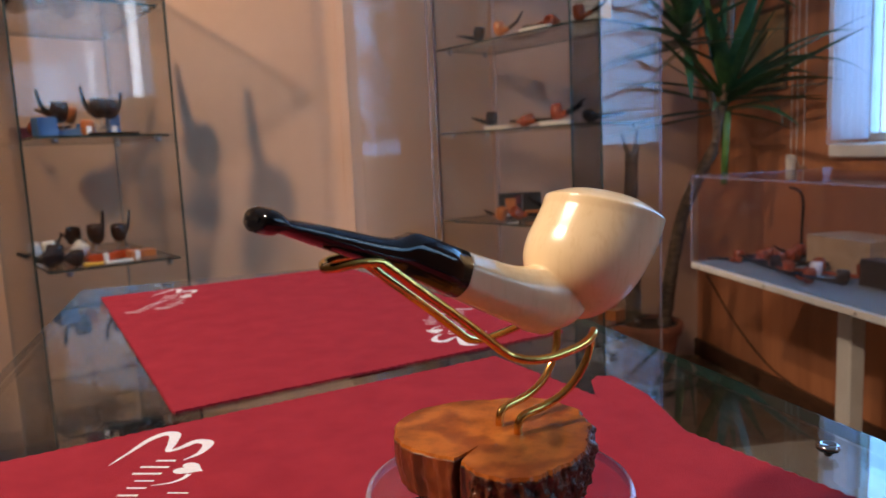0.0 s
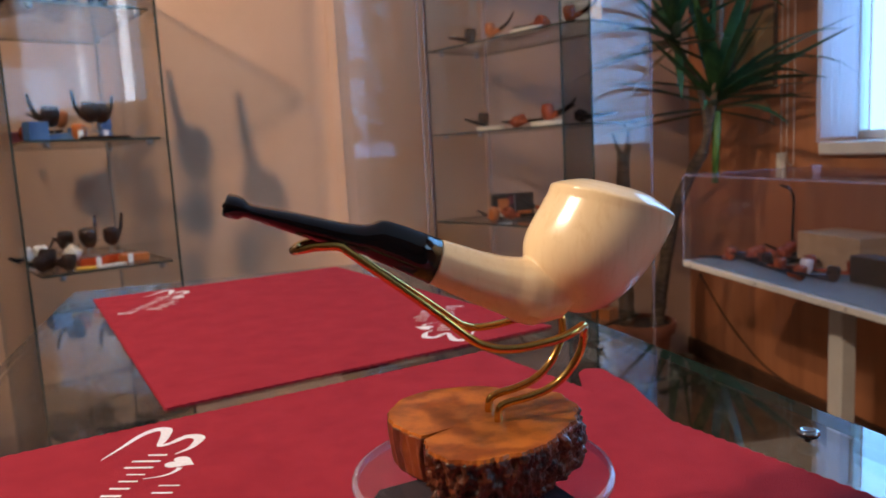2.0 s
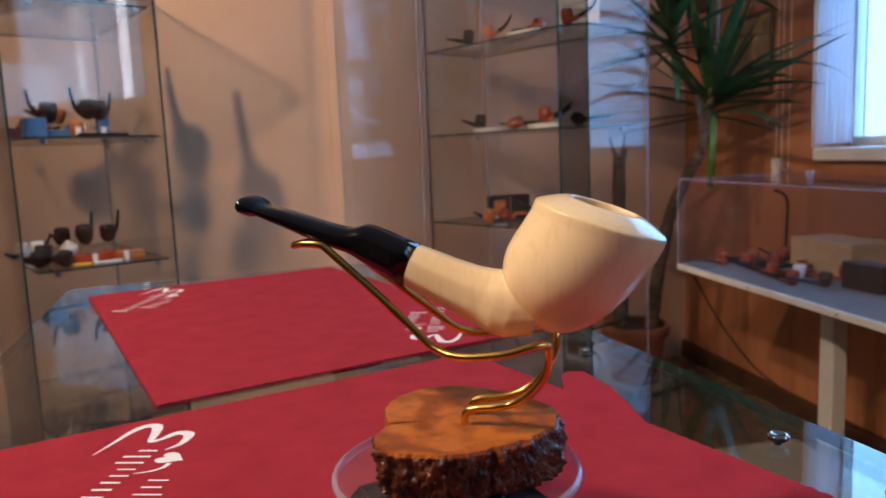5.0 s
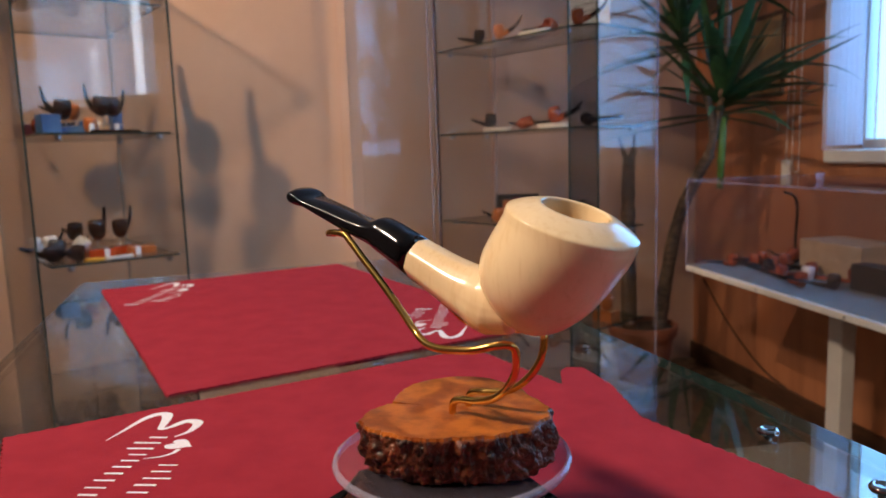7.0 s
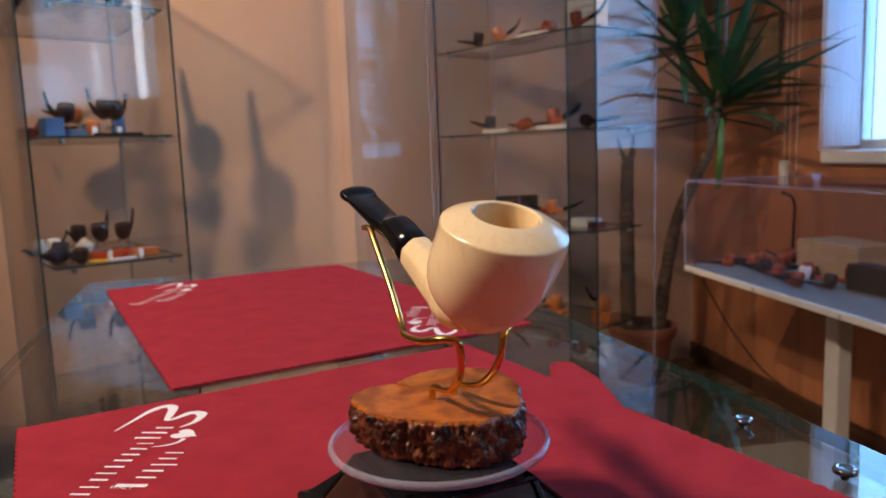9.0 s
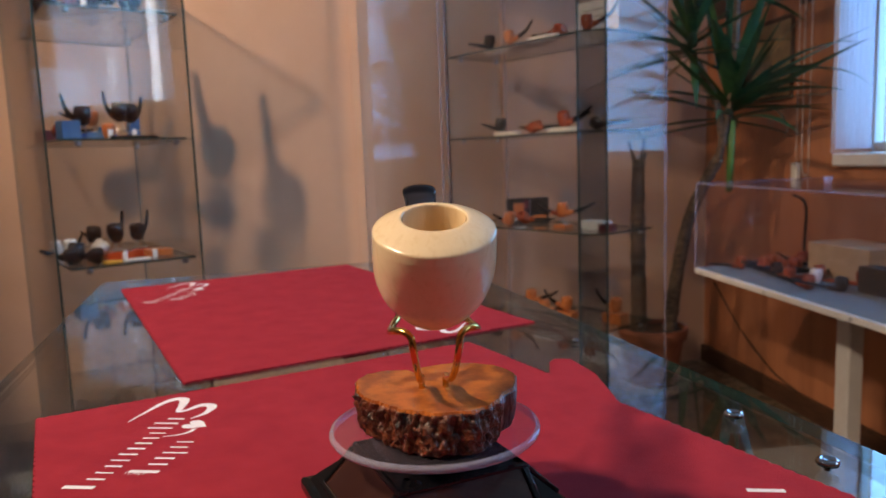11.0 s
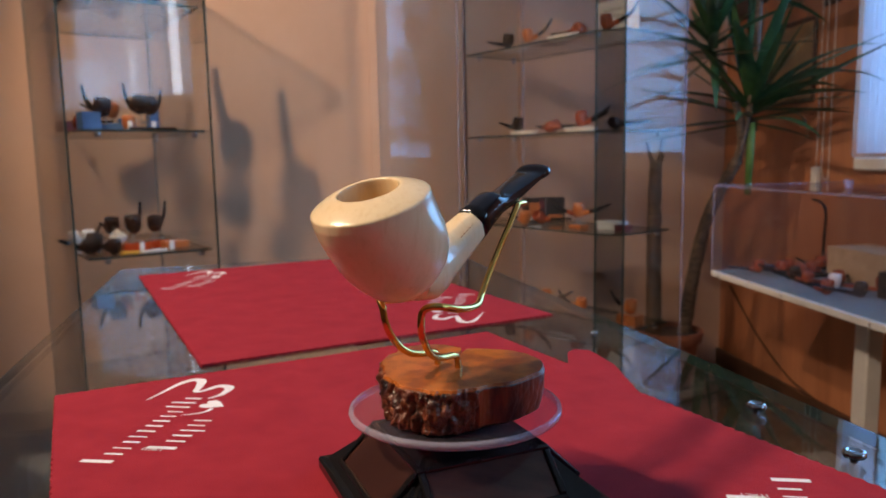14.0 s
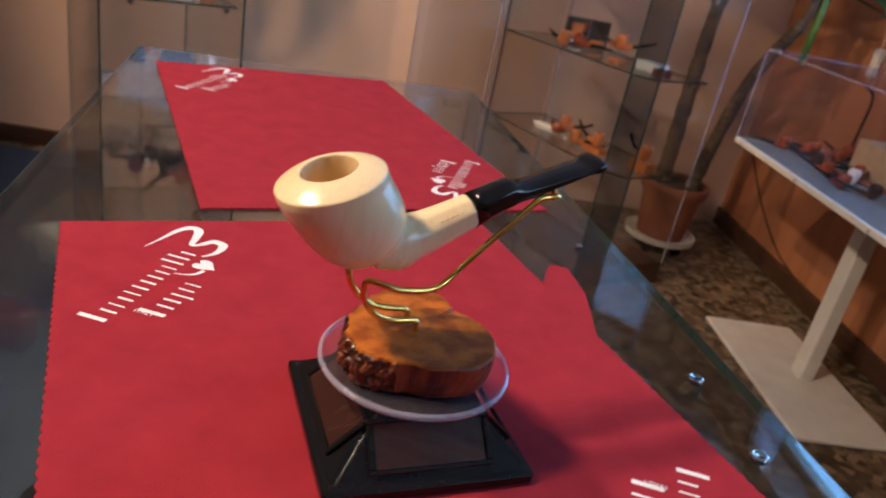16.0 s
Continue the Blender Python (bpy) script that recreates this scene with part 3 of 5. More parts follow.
bm = loft([square(S - 0.001, 0), square(S, 0.0012), square(S, 0.0045), square(S - 0.0010, 0.0054), square(S - 0.0032, 0.0062), square(0.0215, 0.0255), square(0.0205, 0.0262)])
bmesh.ops.bevel(bm, geom=[e for e in bm.edges if abs(e.verts[0].co.z - e.verts[1].co.z) > 0.003], offset=0.0018, segments=4, affect="EDGES")
part("base", bm, BLACK_PLASTIC, tt)
part("hub", lathe([(0.016, 0.0262), (0.016, 0.029), (0.010, 0.030), (0.010, 0.0335)], 32), BLACK_PLASTIC, tt, smooth=False)
slope = Vector((0, S - 0.0032 - 0.0215, 0.0255 - 0.0062))
for k in range(4):
    m = pose(0, 0, 0, 0, 0, TURN0 + 90 * k) @ Matrix.Translation((0, -(S - 0.0032), 0.0062)) @ Matrix.Rotation(math.atan2(slope.z, slope.y), 4, "X")
    ln = slope.length
    cell = part("solar_cell", box_bm((-0.0235, ln * 0.18, 0.0002), (0.0235, ln * 0.80, 0.0009), m=m), SOLAR, tt, "glossy brown solar cell")
    for lo, hi in (((-0.0262, ln * 0.10, 0), (0.0262, ln * 0.18, 0.0020)), ((-0.0262, ln * 0.80, 0), (0.0262, ln * 0.88, 0.0020)), ((-0.0262, ln * 0.18, 0), (-0.0235, ln * 0.80, 0.0020)), ((0.0235, ln * 0.18, 0), (0.0262, ln * 0.80, 0.0020))):
        part("cell_frame", box_bm(lo, hi, 0.0005, m), BLACK_PLASTIC, cell)
disc = part("disc", lathe([(0.0404, 0.0336), (0.0404, 0.0357)], 96), ACRYLIC_DISC, tt, "clear acrylic disc with a pale lavender edge")
part("disc_rim", lathe([(0.0396, 0.0333), (0.0410, 0.0336), (0.0414, 0.0347), (0.0410, 0.0358), (0.0396, 0.0361)], 96, caps=False), ACRYLIC_RIM, disc, smooth=True)

# ---- pipe stand: burl slab and bent brass wire ----
stand = thing("pipe_stand", pose(HUB[0], HUB[1], MAT), "burl wood slab with a bent brass wire pipe rest", "pipe stand")
RADII = [(-180, 0.0340), (-170, 0.0335), (-160, 0.0358), (-150, 0.0343), (-138, 0.0330), (-123, 0.0305), (-107, 0.0325), (-93, 0.0330), (-75, 0.0350), (-57, 0.0348), (-39, 0.0326), (-25, 0.0303), (-15, 0.0280), (-5, 0.0256), (4, 0.0240), (12, 0.0226), (20, 0.0222), (28, 0.0236), (35, 0.0258), (42, 0.0287), (50, 0.0308), (58, 0.0324), (70, 0.0328), (80, 0.0312), (90, 0.0303), (103, 0.0298), (118, 0.0291), (130, 0.0282), (145, 0.0285), (155, 0.0306), (167, 0.0315), (180, 0.0340)]


def radius_at(a):
    for (a0, r0), (a1, r1) in zip(RADII, RADII[1:]):
        if a0 <= a <= a1:
            t = (a - a0) / (a1 - a0)
            return r0 + (r1 - r0) * (3 * t * t - 2 * t ** 3)
    return 0.03


def burl_ring(z, shrink, rough, seed):
    """One level of the slab's side: knobbly bark nearly all round, a smooth sawn side, a crack running in from the edge."""
    ring = []
    for i in range(360):
        a = -180 + i
        r = radius_at(a) * shrink
        bark = 1.0 if (a > 34 or a < -132) else 0.16
        low = (0.0511 - z) / 0.015
        if abs((a % 360) - 178) < 56:
            r *= 1 + 0.10 * max(0.0, math.cos(radians(1.6 * ((a % 360) - 178)))) * low
        c, s = math.cos(radians(a)), math.sin(radians(a))
        p = Vector((c * 9, s * 9, z * 190 + seed))
        r += rough * bark * (0.0018 * noise.noise(p) + 0.0012 * noise.noise(p * 2.7))
        place = Vector((c * r * 210, s * r * 210, z * 330 + seed))
        place += 0.7 * noise.noise_vector(place * 0.8)
        knob = noise.voronoi(place)[0][0]
        lumpy = 0.45 + 0.9 * noise.noise(p * 0.8 + Vector((5, 3, 1)))
        r += rough * bark * (0.0021 * lumpy * (0.40 - knob) + 0.0011 * noise.noise(p * 5) + 0.0005 * noise.noise(p * 11)) * (0.35 + 0.65 * min(1.0, low * 4))
        # the crack bends as it runs in
        gap = abs(a - 22 + 5 * low)
        if gap < 3.4:
            r -= 0.0120 * (1 - gap / 3.4) ** 1.2
        ring.append(Vector((r * c, r * s, z)))
    return ring


zs = [0.0362 + 0.0149 * k / 18 for k in range(19)]
bm = loft([burl_ring(z, 0.93 + 0.06 * (z - 0.036) / 0.015 - 0.03 * (k == 0) + 0.018 * math.sin(math.pi * k / 18), 1.15, 0) for k, z in enumerate(zs)], caps=True)
for fc in bm.faces:
    c = fc.calc_center_median()
    a = math.degrees(math.atan2(c.y, c.x))
    fc.material_index = 0 if (a > 34 or a < -132) else 1
part("bark", bm, (BURL_BARK, BURL_SIDE), stand, "rough lacquered dark bark edge", True)
rim_ring = burl_ring(0.0511, 0.985, 0.55, 0)
bm = loft([burl_ring(0.0506, 0.985, 0.55, 0), rim_ring, [Vector((p.x * 0.985, p.y * 0.985, 0.0520)) for p in rim_ring]])
part("slab_face", bm, BURL, stand, "polished orange-brown burl face")


def rest_wire(side):
    """One half of the brass rest, from the loop under the stem to its foot in the slab."""
    rows = [(0.0532, 0.0, 0.1100), (0.0515, 0.0045, 0.1106), (0.0470, 0.0062, 0.1112), (0.0410, 0.0066, 0.1108), (0.0380, 0.0070, 0.1088), (0.0300, 0.0080, 0.1022), (0.0214, 0.0090, 0.0952), (0.0130, 0.0102, 0.0880), (0.0048, 0.0116, 0.0808), (0.0010, 0.0128, 0.0787), (-0.0030, 0.0142, 0.0776), (-0.0090, 0.0152, 0.0774), (-0.0160, 0.0156, 0.0781), (-0.0220, 0.0154, 0.0790), (-0.0275, 0.0140, 0.0805), (-0.0312, 0.0108, 0.0808), (-0.0326, 0.0086, 0.0790), (-0.0325, 0.0078, 0.0745), (-0.0310, 0.0072, 0.0700), (-0.0270, 0.0064, 0.0645), (-0.0215, 0.0056, 0.0605), (-0.0150, 0.0050, 0.0585), (-0.0080, 0.0047, 0.0575), (-0.0054, 0.0046, 0.0562), (-0.0047, 0.0046, 0.0540), (-0.0046, 0.0046, 0.0515)]
    # the wire on one side is bent a little further back at its knee
    back = 0.0022 if side < 0 else 0.0
    return tube(spline([(x - back * math.exp(-((x - 0.001) / 0.02) ** 2) * (z > 0.07), side * y, z) for x, y, z in rows], 5), 0.00130, 14)


for side in (1, -1):
    part("wire", rest_wire(side), BRASS, stand, "bent polished brass wire", True)

# ---- the tobacco pipe ----
pipe = thing("tobacco_pipe", pose(HUB[0], HUB[1], MAT), "cream lacquered wood tobacco pipe with a black stem", "tobacco pipe")
O = Vector((-0.0478, 0, 0.1175))
DOWN = Vector((0.325, 0, -0.946)).normalized()
FWD = Vector((-0.946, 0, -0.325)).normalized()


def bowl_ring(depth, shift, r, ry=None, n=96):
    """A ring across the bowl's axis, a little narrower than long; round at the foot and at the bore."""
    ry = ry or r * (0.955 + 0.045 * min(1.0, max(0.0, depth) / 0.03))
    return [O + DOWN * depth + FWD * (shift + r * math.cos(a)) + Vector((0, ry * math.sin(a), 0)) for a in (2 * math.pi * k / n for k in range(n))]


RIM = [(-0.00395, 0.0, 0.0102, 0.0102), (-0.00415, 0.0, 0.0107, 0.0107), (-0.0039, 0.0, 0.0121, 0.0119), (-0.0028, 0.0, 0.0151, 0.0147), (-0.0014, 0.0, 0.0181, 0.0175), (-0.0005, 0.0, 0.01965, 0.0190), (-0.0001, 0.0, 0.0202, 0.0195), (0.0002, 0, 0.0203, 0.0196)]
SIDE = [(0.0030, -0.0001, 0.0204), (0.0080, -0.00125, 0.02055), (0.0125, -0.00265, 0.02045), (0.0170, -0.0039, 0.0201), (0.0215, -0.0048, 0.0191), (0.0260, -0.0052, 0.0172), (0.0300, -0.0051, 0.0143), (0.0335, -0.0048, 0.0108), (0.0360, -0.0047, 0.0073), (0.0375, -0.0047, 0.0040), (0.0379, -0.0047, 0.0010)]
outer = RIM + [tuple(v) for v in spline(SIDE, 3)]
inner = [(0.0270, 0, 0.0012, 0.0012), (0.0265, 0, 0.0042, 0.0042), (0.024, 0, 0.0077, 0.0077), (0.018, 0, 0.0094, 0.0094), (0.006, 0, 0.0098, 0.0098), (-0.0030, 0, 0.0100, 0.0100)]
part("chamber", loft([bowl_ring(d, 0, r, r) for d, r in ((-0.0034, 0.00985), (-0.0028, 0.0097), (0.006, 0.0095), (0.018, 0.0091), (0.024, 0.0073), (0.0262, 0.004), (0.0267, 0.0006))], caps=False), MAPLE_RAW, pipe, "pale bare wood tobacco chamber", True)

AX = Vector((0.933, 0, 0.36)).normalized()
UP = Vector((-0.36, 0, 0.933)).normalized()
CORNER = [22.5 + 45 * k + d for k in range(8) for d in (-19, -10, -4, 0, 4, 10)]


def facet_ring(cx, cz, h, w, facets, tilt=0.0, power=2.0):
    """A cross-section between an octagon (facets 1) and a superellipse."""
    ax_up = (UP * math.cos(tilt) + AX * math.sin(tilt)).normalized()
    ring = []
    for a in CORNER:
        k = radians((a + 22.5) % 45 - 22.5)
        octo = min(1 / math.cos(k), 1.062)
        c, s = math.cos(radians(a)), math.sin(radians(a))
        sup = (abs(c) ** power + abs(s) ** power) ** (-1 / power)
        r = octo * facets + sup * (1 - facets)
        ring.append(Vector((cx, 0, cz)) + ax_up * (h * r * s) + Vector((0, w * r * c, 0)))
    return ring


shank = [(-0.0300, 0.0905, 0.0100, 0.0098, 0.0), (-0.0215, 0.0905, 0.0112, 0.0105, 0.0), (-0.0165, 0.0918, 0.0108, 0.0100, 0.15), (-0.0120, 0.0932, 0.0094, 0.0089, 0.25), (-0.0070, 0.0948, 0.0086, 0.0083, 0.4), (0.0000, 0.0977, 0.0079, 0.0077, 0.55), (0.0070, 0.1009, 0.0074, 0.0073, 0.55), (0.0121, 0.1033, 0.0070, 0.0071, 0.55)]
wood = loft([bowl_ring(*r) for r in inner + outer])
loft([facet_ring(*r) for r in shank], wood)
head = part("bowl", wood, MAPLE, pipe, "cream lacquered bowl and shank", True)
fuse = head.modifiers.new("fuse", "REMESH")
fuse.mode, fuse.voxel_size, fuse.use_smooth_shade = "VOXEL", 0.00034, True
ease = head.modifiers.new("ease", "SMOOTH")
ease.factor, ease.iterations = 0.5, 4
stem = [(0.0122, 0.10335, 0.0070, 0.0071, 0.45), (0.0180, 0.1062, 0.0067, 0.0067, 0.4), (0.0230, 0.1087, 0.0065, 0.0065, 0.35), (0.0275, 0.1107, 0.0062, 0.0063, 0.3), (0.0293, 0.1114, 0.0058, 0.0062, 0.3), (0.0306, 0.1116, 0.0052, 0.0062, 0.2), (0.0322, 0.1117, 0.0046, 0.0062, 0.1), (0.0340, 0.1119, 0.0042, 0.0062, 0.0), (0.0365, 0.1125, 0.0040, 0.0063, 0.0), (0.0405, 0.1137, 0.0037, 0.0064, 0.0), (0.0480, 0.1164, 0.0033, 0.0067, 0.0), (0.0555, 0.1191, 0.0028, 0.0071, 0.0), (0.0620, 0.1214, 0.0022, 0.0074, 0.0), (0.0646, 0.1223, 0.0020, 0.0075, 0.0), (0.0655, 0.1227, 0.0023, 0.0077, 0.0), (0.0665, 0.1230, 0.0031, 0.0079, 0.0), (0.0684, 0.1237, 0.0034, 0.0080, 0.0), (0.0702, 0.1243, 0.0033, 0.0079, 0.0), (0.0708, 0.1246, 0.0027, 0.0076, 0.0)]
part("stem", loft([facet_ring(*r, 0.0, 2.4) for r in stem]), VULCANITE, pipe, "glossy black vulcanite saddle stem", True)
part("bit_slot", box_bm((-0.0003, -0.0045, -0.0005), (0.0003, 0.0045, 0.0005), m=Matrix.Translation((0.0710, 0, 0.1244)) @ Matrix.Rotation(-math.atan2(0.36, 0.933), 4, "Y")), BLACK_PLASTIC, pipe)
# small stamped letters on the shank's side, as bars
stamp = bmesh.new()
for i in range(5):
    c = Vector((-0.002 + 0.0022 * i, 0, 0.0985 + 0.00085 * i))
    box_bm((-0.0003, -0.00006, -0.0004), (0.0003, 0.00006, 0.0004), m=Matrix.Translation(c + Vector((0, -0.0064 + 0.00018 * i, 0)) + UP * 0.0036) @ Matrix.Rotation(radians(45), 4, "X"), bm=stamp)
part("stamp", stamp, BRIAR_ORANGE, pipe, "faint dark stamp on the shank")

# ---- glass cabinets ----
SHELF_T = 0.006


def shelf_clip(cab, x, y, z):
    part("clip", lathe([(0.0075, z - 0.020), (0.0085, z - 0.014), (0.0085, z - 0.005), (0.006, z - 0.003)], 12, m=Matrix.Translation((x, y, 0))), STEEL, cab, "small steel shelf clip", True)


# right cabinet: long side towards the counter, one corner cut off; x runs along the side, y across
cab = thing("glass_cabinet", pose(0.782, 2.808, 0, 0, 0, -59.0), "tall frameless glass display cabinet with a cut-off corner", "display cabinet", "glass cabinets")
CABR = cab.matrix_world.copy()
P = [(-0.02, -0.035), (0.735, -0.035), (0.815, 0.02), (0.855, 0.302), (-0.02, 0.345)]
for k, (a, b) in enumerate(zip(P, P[1:] + P[:1])):
    part("pane", pane_bm(a, b, 0.09, 2.15), GLASS_REFLECTION_TINT if k == 1 else GLASS, cab, "narrow corner pane tinted for a dark reflection" if k == 1 else "")
for k, (x, y) in enumerate(P):
    part("pane_edge", box_bm((x - 0.0030, y - 0.0030, 0.09), (x + 0.0030, y + 0.0030, 2.15), 0.0008), GLASS_EDGE if k in (1, 2) else ACRYLIC_RIM, cab, "dark upright glass edge" if k in (1, 2) else "")
part("plinth", slab_bm(P, 0, 0.09), DARK_WOOD, cab)
part("lid", slab_bm(P, 2.15, 2.16), GLASS, cab)
Q = [(0.0, 0.0), (0.72, 0.0), (0.79, 0.045), (0.79, 0.315), (0.0, 0.315)]
SHELVES_R = (0.43, 0.783, 1.146, 1.487, 1.86)
for z in SHELVES_R:
    part("shelf", slab_bm(Q, z - SHELF_T, z), GLASS_SHELF, cab, "clear glass shelf")
    for (x0, y0), (x1, y1) in zip(Q, Q[1:] + Q[:1]):
        part("shelf_edge", pane_bm((x0, y0), (x1, y1), z - SHELF_T - 0.0003, z + 0.0003, 0.001), GLASS_EDGE, cab)
    for x, y in ((0.012, 0.06), (0.012, 0.26), (0.70, 0.012), (0.776, 0.26)):
        shelf_clip(cab, x, y, z)

# left cabinet
lab = thing("glass_cabinet", pose(-0.42, 1.77, 0, 0, 0, 29.4), "tall frameless glass display cabinet beside the peach wall", "display cabinet", "glass cabinets")
CABL = lab.matrix_world.copy()
P = [(-0.032, -0.012), (0.352, -0.012), (0.352, 0.64), (-0.032, 0.64)]
for a, b in zip(P, P[1:] + P[:1]):
    part("pane", pane_bm(a, b, 0.09, 2.15), GLASS, lab)
for k, (x, y) in enumerate(P):
    part("pane_edge", box_bm((x - 0.0030, y - 0.0030, 0.09), (x + 0.0030, y + 0.0030, 2.15), 0.0008), GLASS_EDGE if k < 2 else GREY_EDGE, lab, "dark upright glass edge" if k < 2 else "")
part("plinth", slab_bm(P, 0, 0.09), DARK_WOOD, lab)
part("lid", slab_bm(P, 2.15, 2.16), GLASS, lab)
Q = [(0.0, 0.0), (0.337, 0.0), (0.337, 0.62), (0.0, 0.62)]
for z in (0.45, 0.806, 1.155, 1.505, 1.86):
    part("shelf", slab_bm(Q, z - SHELF_T, z), GLASS_SHELF, lab, "clear glass shelf")
    for (x0, y0), (x1, y1) in zip(Q, Q[1:] + Q[:1]):
        part("shelf_edge", pane_bm((x0, y0), (x1, y1), z - SHELF_T - 0.0003, z + 0.0003, 0.001), GLASS_EDGE, lab)
    for x, y in ((0.05, 0.012), (0.31, 0.012), (0.012, 0.5), (0.325, 0.5)):
        shelf_clip(lab, x, y, z)

gp = thing("glass_door", pose(0, 0, 0), "tall plain glass door standing across the recess", "glass door")
part("pane", pane_bm((0.445, 2.670), (0.772, 2.868), 0.02, 2.3, 0.008), GLASS, gp)
part("pane_edge", box_bm((0.7725, 2.8675, 0.02), (0.7785, 2.8735, 2.3)), ACRYLIC_RIM, gp)
part("foot", pane_bm((0.44, 2.667), (0.78, 2.873), 0.0, 0.02, 0.04), STEEL, gp)

# ---- small pipes on the shelves ----


def small_pipe(m, wood, label, bend=0.0, length=0.075, rest=None, group="pipes on the shelves", size=1.0, lie=0.0):
    """A little tobacco pipe lying or standing; origin at its foot, stem along +x."""
    if lie:
        m = m @ pose(0, 0, 0.0185 * size * abs(math.sin(radians(lie))), lie, 0, 0)
    ob = thing("display_pipe", m @ Matrix.Scale(size, 4), label, "tobacco pipe", group)
    lift = 0.0 if rest is None else 0.022
    prof = [(0.0095, 0.044), (0.0115, 0.0455), (0.0165, 0.044), (0.0182, 0.036), (0.0188, 0.026), (0.0175, 0.014), (0.013, 0.004), (0.006, 0.0), (0.001, 0.0)]
    bowl = lathe([(0.004, 0.020), (0.0085, 0.022), (0.0092, 0.043)] + prof, 20, m=Matrix.Translation((0, 0, lift)) @ Matrix.Rotation(radians(-8), 4, "Y"))
    part("bowl", bowl, wood, ob, smooth=True)
    pts = spline([(0.005, 0, lift + 0.010), (0.028, 0, lift + 0.014 + bend * 0.006), (0.028 + length * 0.45, 0, lift + 0.020 + bend * 0.022), (0.028 + length * (1 - 0.35 * bend), 0, lift + 0.026 + bend * 0.050)], 5)
    cut = 6
    part("shank", tube(pts[:cut + 1], [0.0078] * cut + [0.0066], 12), wood, ob, smooth=True)
    n = len(pts) - cut
    part("stem", tube(pts[cut:], [0.0066 - 0.0034 * k / (n - 1) for k in range(n)], 12), VULCANITE, ob, "black stem", True)
    if rest is not None:
        part("rest", tube(spline([(0.020, 0.012, 0.0), (0.0, 0.016, 0.004), (-0.012, 0.0, 0.006), (0.0, -0.016, 0.004), (0.020, -0.012, 0.0)], 4), 0.0016, 6), STEEL, ob)
        part("rest_post", tube([Vector((-0.012, 0, 0.006)), Vector((-0.010, 0, 0.018)), Vector((0.0, 0, 0.0235))], 0.0016, 6), STEEL, ob)
    return ob


def card_box(name, m, size, mat, label, category):
    ob = thing(name, m, label, category)
    part("body", box_bm((-size[0] / 2, -size[1] / 2, 0), (size[0] / 2, size[1] / 2, size[2]), 0.0015), mat, ob)
    return ob


def on(cabm, x, y, z, turn=0):
    return cabm @ pose(x, y, z + 0.0005, 0, 0, turn)


def pipe_tray(m, mat, label):
    ob = thing("pipe_tray", m, label, "tray")
    bm = bmesh.new()
    n = 24
    ring = [(0.078 * math.cos(2 * math.pi * k / n), 0.027 * math.sin(2 * math.pi * k / n)) for k in range(n)]
    bm = loft([[Vector((x * s, y * s, z)) for x, y in ring] for s, z in ((0.80, 0), (1.0, 0.018), (0.95, 0.018), (0.76, 0.008))])
    part("dish", bm, mat, ob)
    return ob


RED, ORANGE, BLACK, WHITE = "reddish briar tobacco pipe on a glass shelf", "orange briar tobacco pipe on a glass shelf", "black tobacco pipe on a small metal rest", "white meerschaum tobacco pipe on a glass shelf"
# right cabinet, top shelf downwards
z = 1.487
pipe_tray(on(CABR, 0.17, 0.12, z, 5), MEERSCHAUM, "white oval pipe tray on a glass shelf")
small_pipe(on(CABR, 0.145, 0.10, z + 0.0185, 184), BRIAR_DARK, "dark pipe lying across a white tray", 0.1, 0.07, size=1.25)
small_pipe(on(CABR, 0.24, 0.13, z, 12), BRIAR_ORANGE, ORANGE, 0.8, 0.08, 1, size=1.25)
card_box("pipe_case", on(CABR, 0.37, 0.14, z, 4), (0.10, 0.05, 0.022), CARD_BLACK, "low black pipe case on a glass shelf", "case")
small_pipe(on(CABR, 0.43, 0.13, z, 170), BRIAR, RED, 0.3, 0.08, size=1.25, lie=72)
small_pipe(on(CABR, 0.55, 0.12, z, 172), BRIAR, RED, 0.3, 0.09, size=1.3, lie=-78)
small_pipe(on(CABR, 0.62, 0.16, z, 20), BRIAR, RED, 0.9, 0.09, 1, size=1.25)
sheet = card_box("paper_sheet", on(CABR, 0.56, 0.290, z, 0), (0.20, 0.004, 0.16), CARD_WHITE, "white paper sheet leaning behind the pipes", "paper")
for k in range(4):
    part("bar", box_bm((-0.07, -0.0030, 0.045 + 0.026 * k), (0.07 - 0.02 * (k % 2), -0.0022, 0.050 + 0.026 * k)), STEEL, sheet)
z = 1.146
pipe_tray(on(CABR, 0.24, 0.10, z, 4), MEERSCHAUM, "white oval pipe tray on a glass shelf")
small_pipe(on(CABR, 0.20, 0.10, z + 0.0185, 182), BRIAR_DARK, "dark pipe lying across a white tray", 0.1, 0.06, size=1.25)
small_pipe(on(CABR, 0.35, 0.12, z, 175), BRIAR, RED, 0.2, 0.07, size=1.25, lie=70)
small_pipe(on(CABR, 0.39, 0.09, z, 25), BRIAR, RED, 0.2, 0.08, size=1.25, lie=-80)
small_pipe(on(CABR, 0.50, 0.15, z, 185), BRIAR_DARK, "dark briar pipe lying on a glass shelf", 0.0, 0.08, size=1.25)
small_pipe(on(CABR, 0.52, 0.14, z, 8), BRIAR, RED, 0.5, 0.08, 1, size=1.25)
small_pipe(on(CABR, 0.66, 0.18, z, 20), BRIAR_DARK, "dark briar pipe lying on a glass shelf", 0.2, 0.08, size=1.25, lie=80)
z = 0.783
case = card_box("picture_box", on(CABR, 0.25, 0.20, z, 58), (0.175, 0.035, 0.105), CARD_BLACK, "black cardboard box printed with an orange pipe", "box")
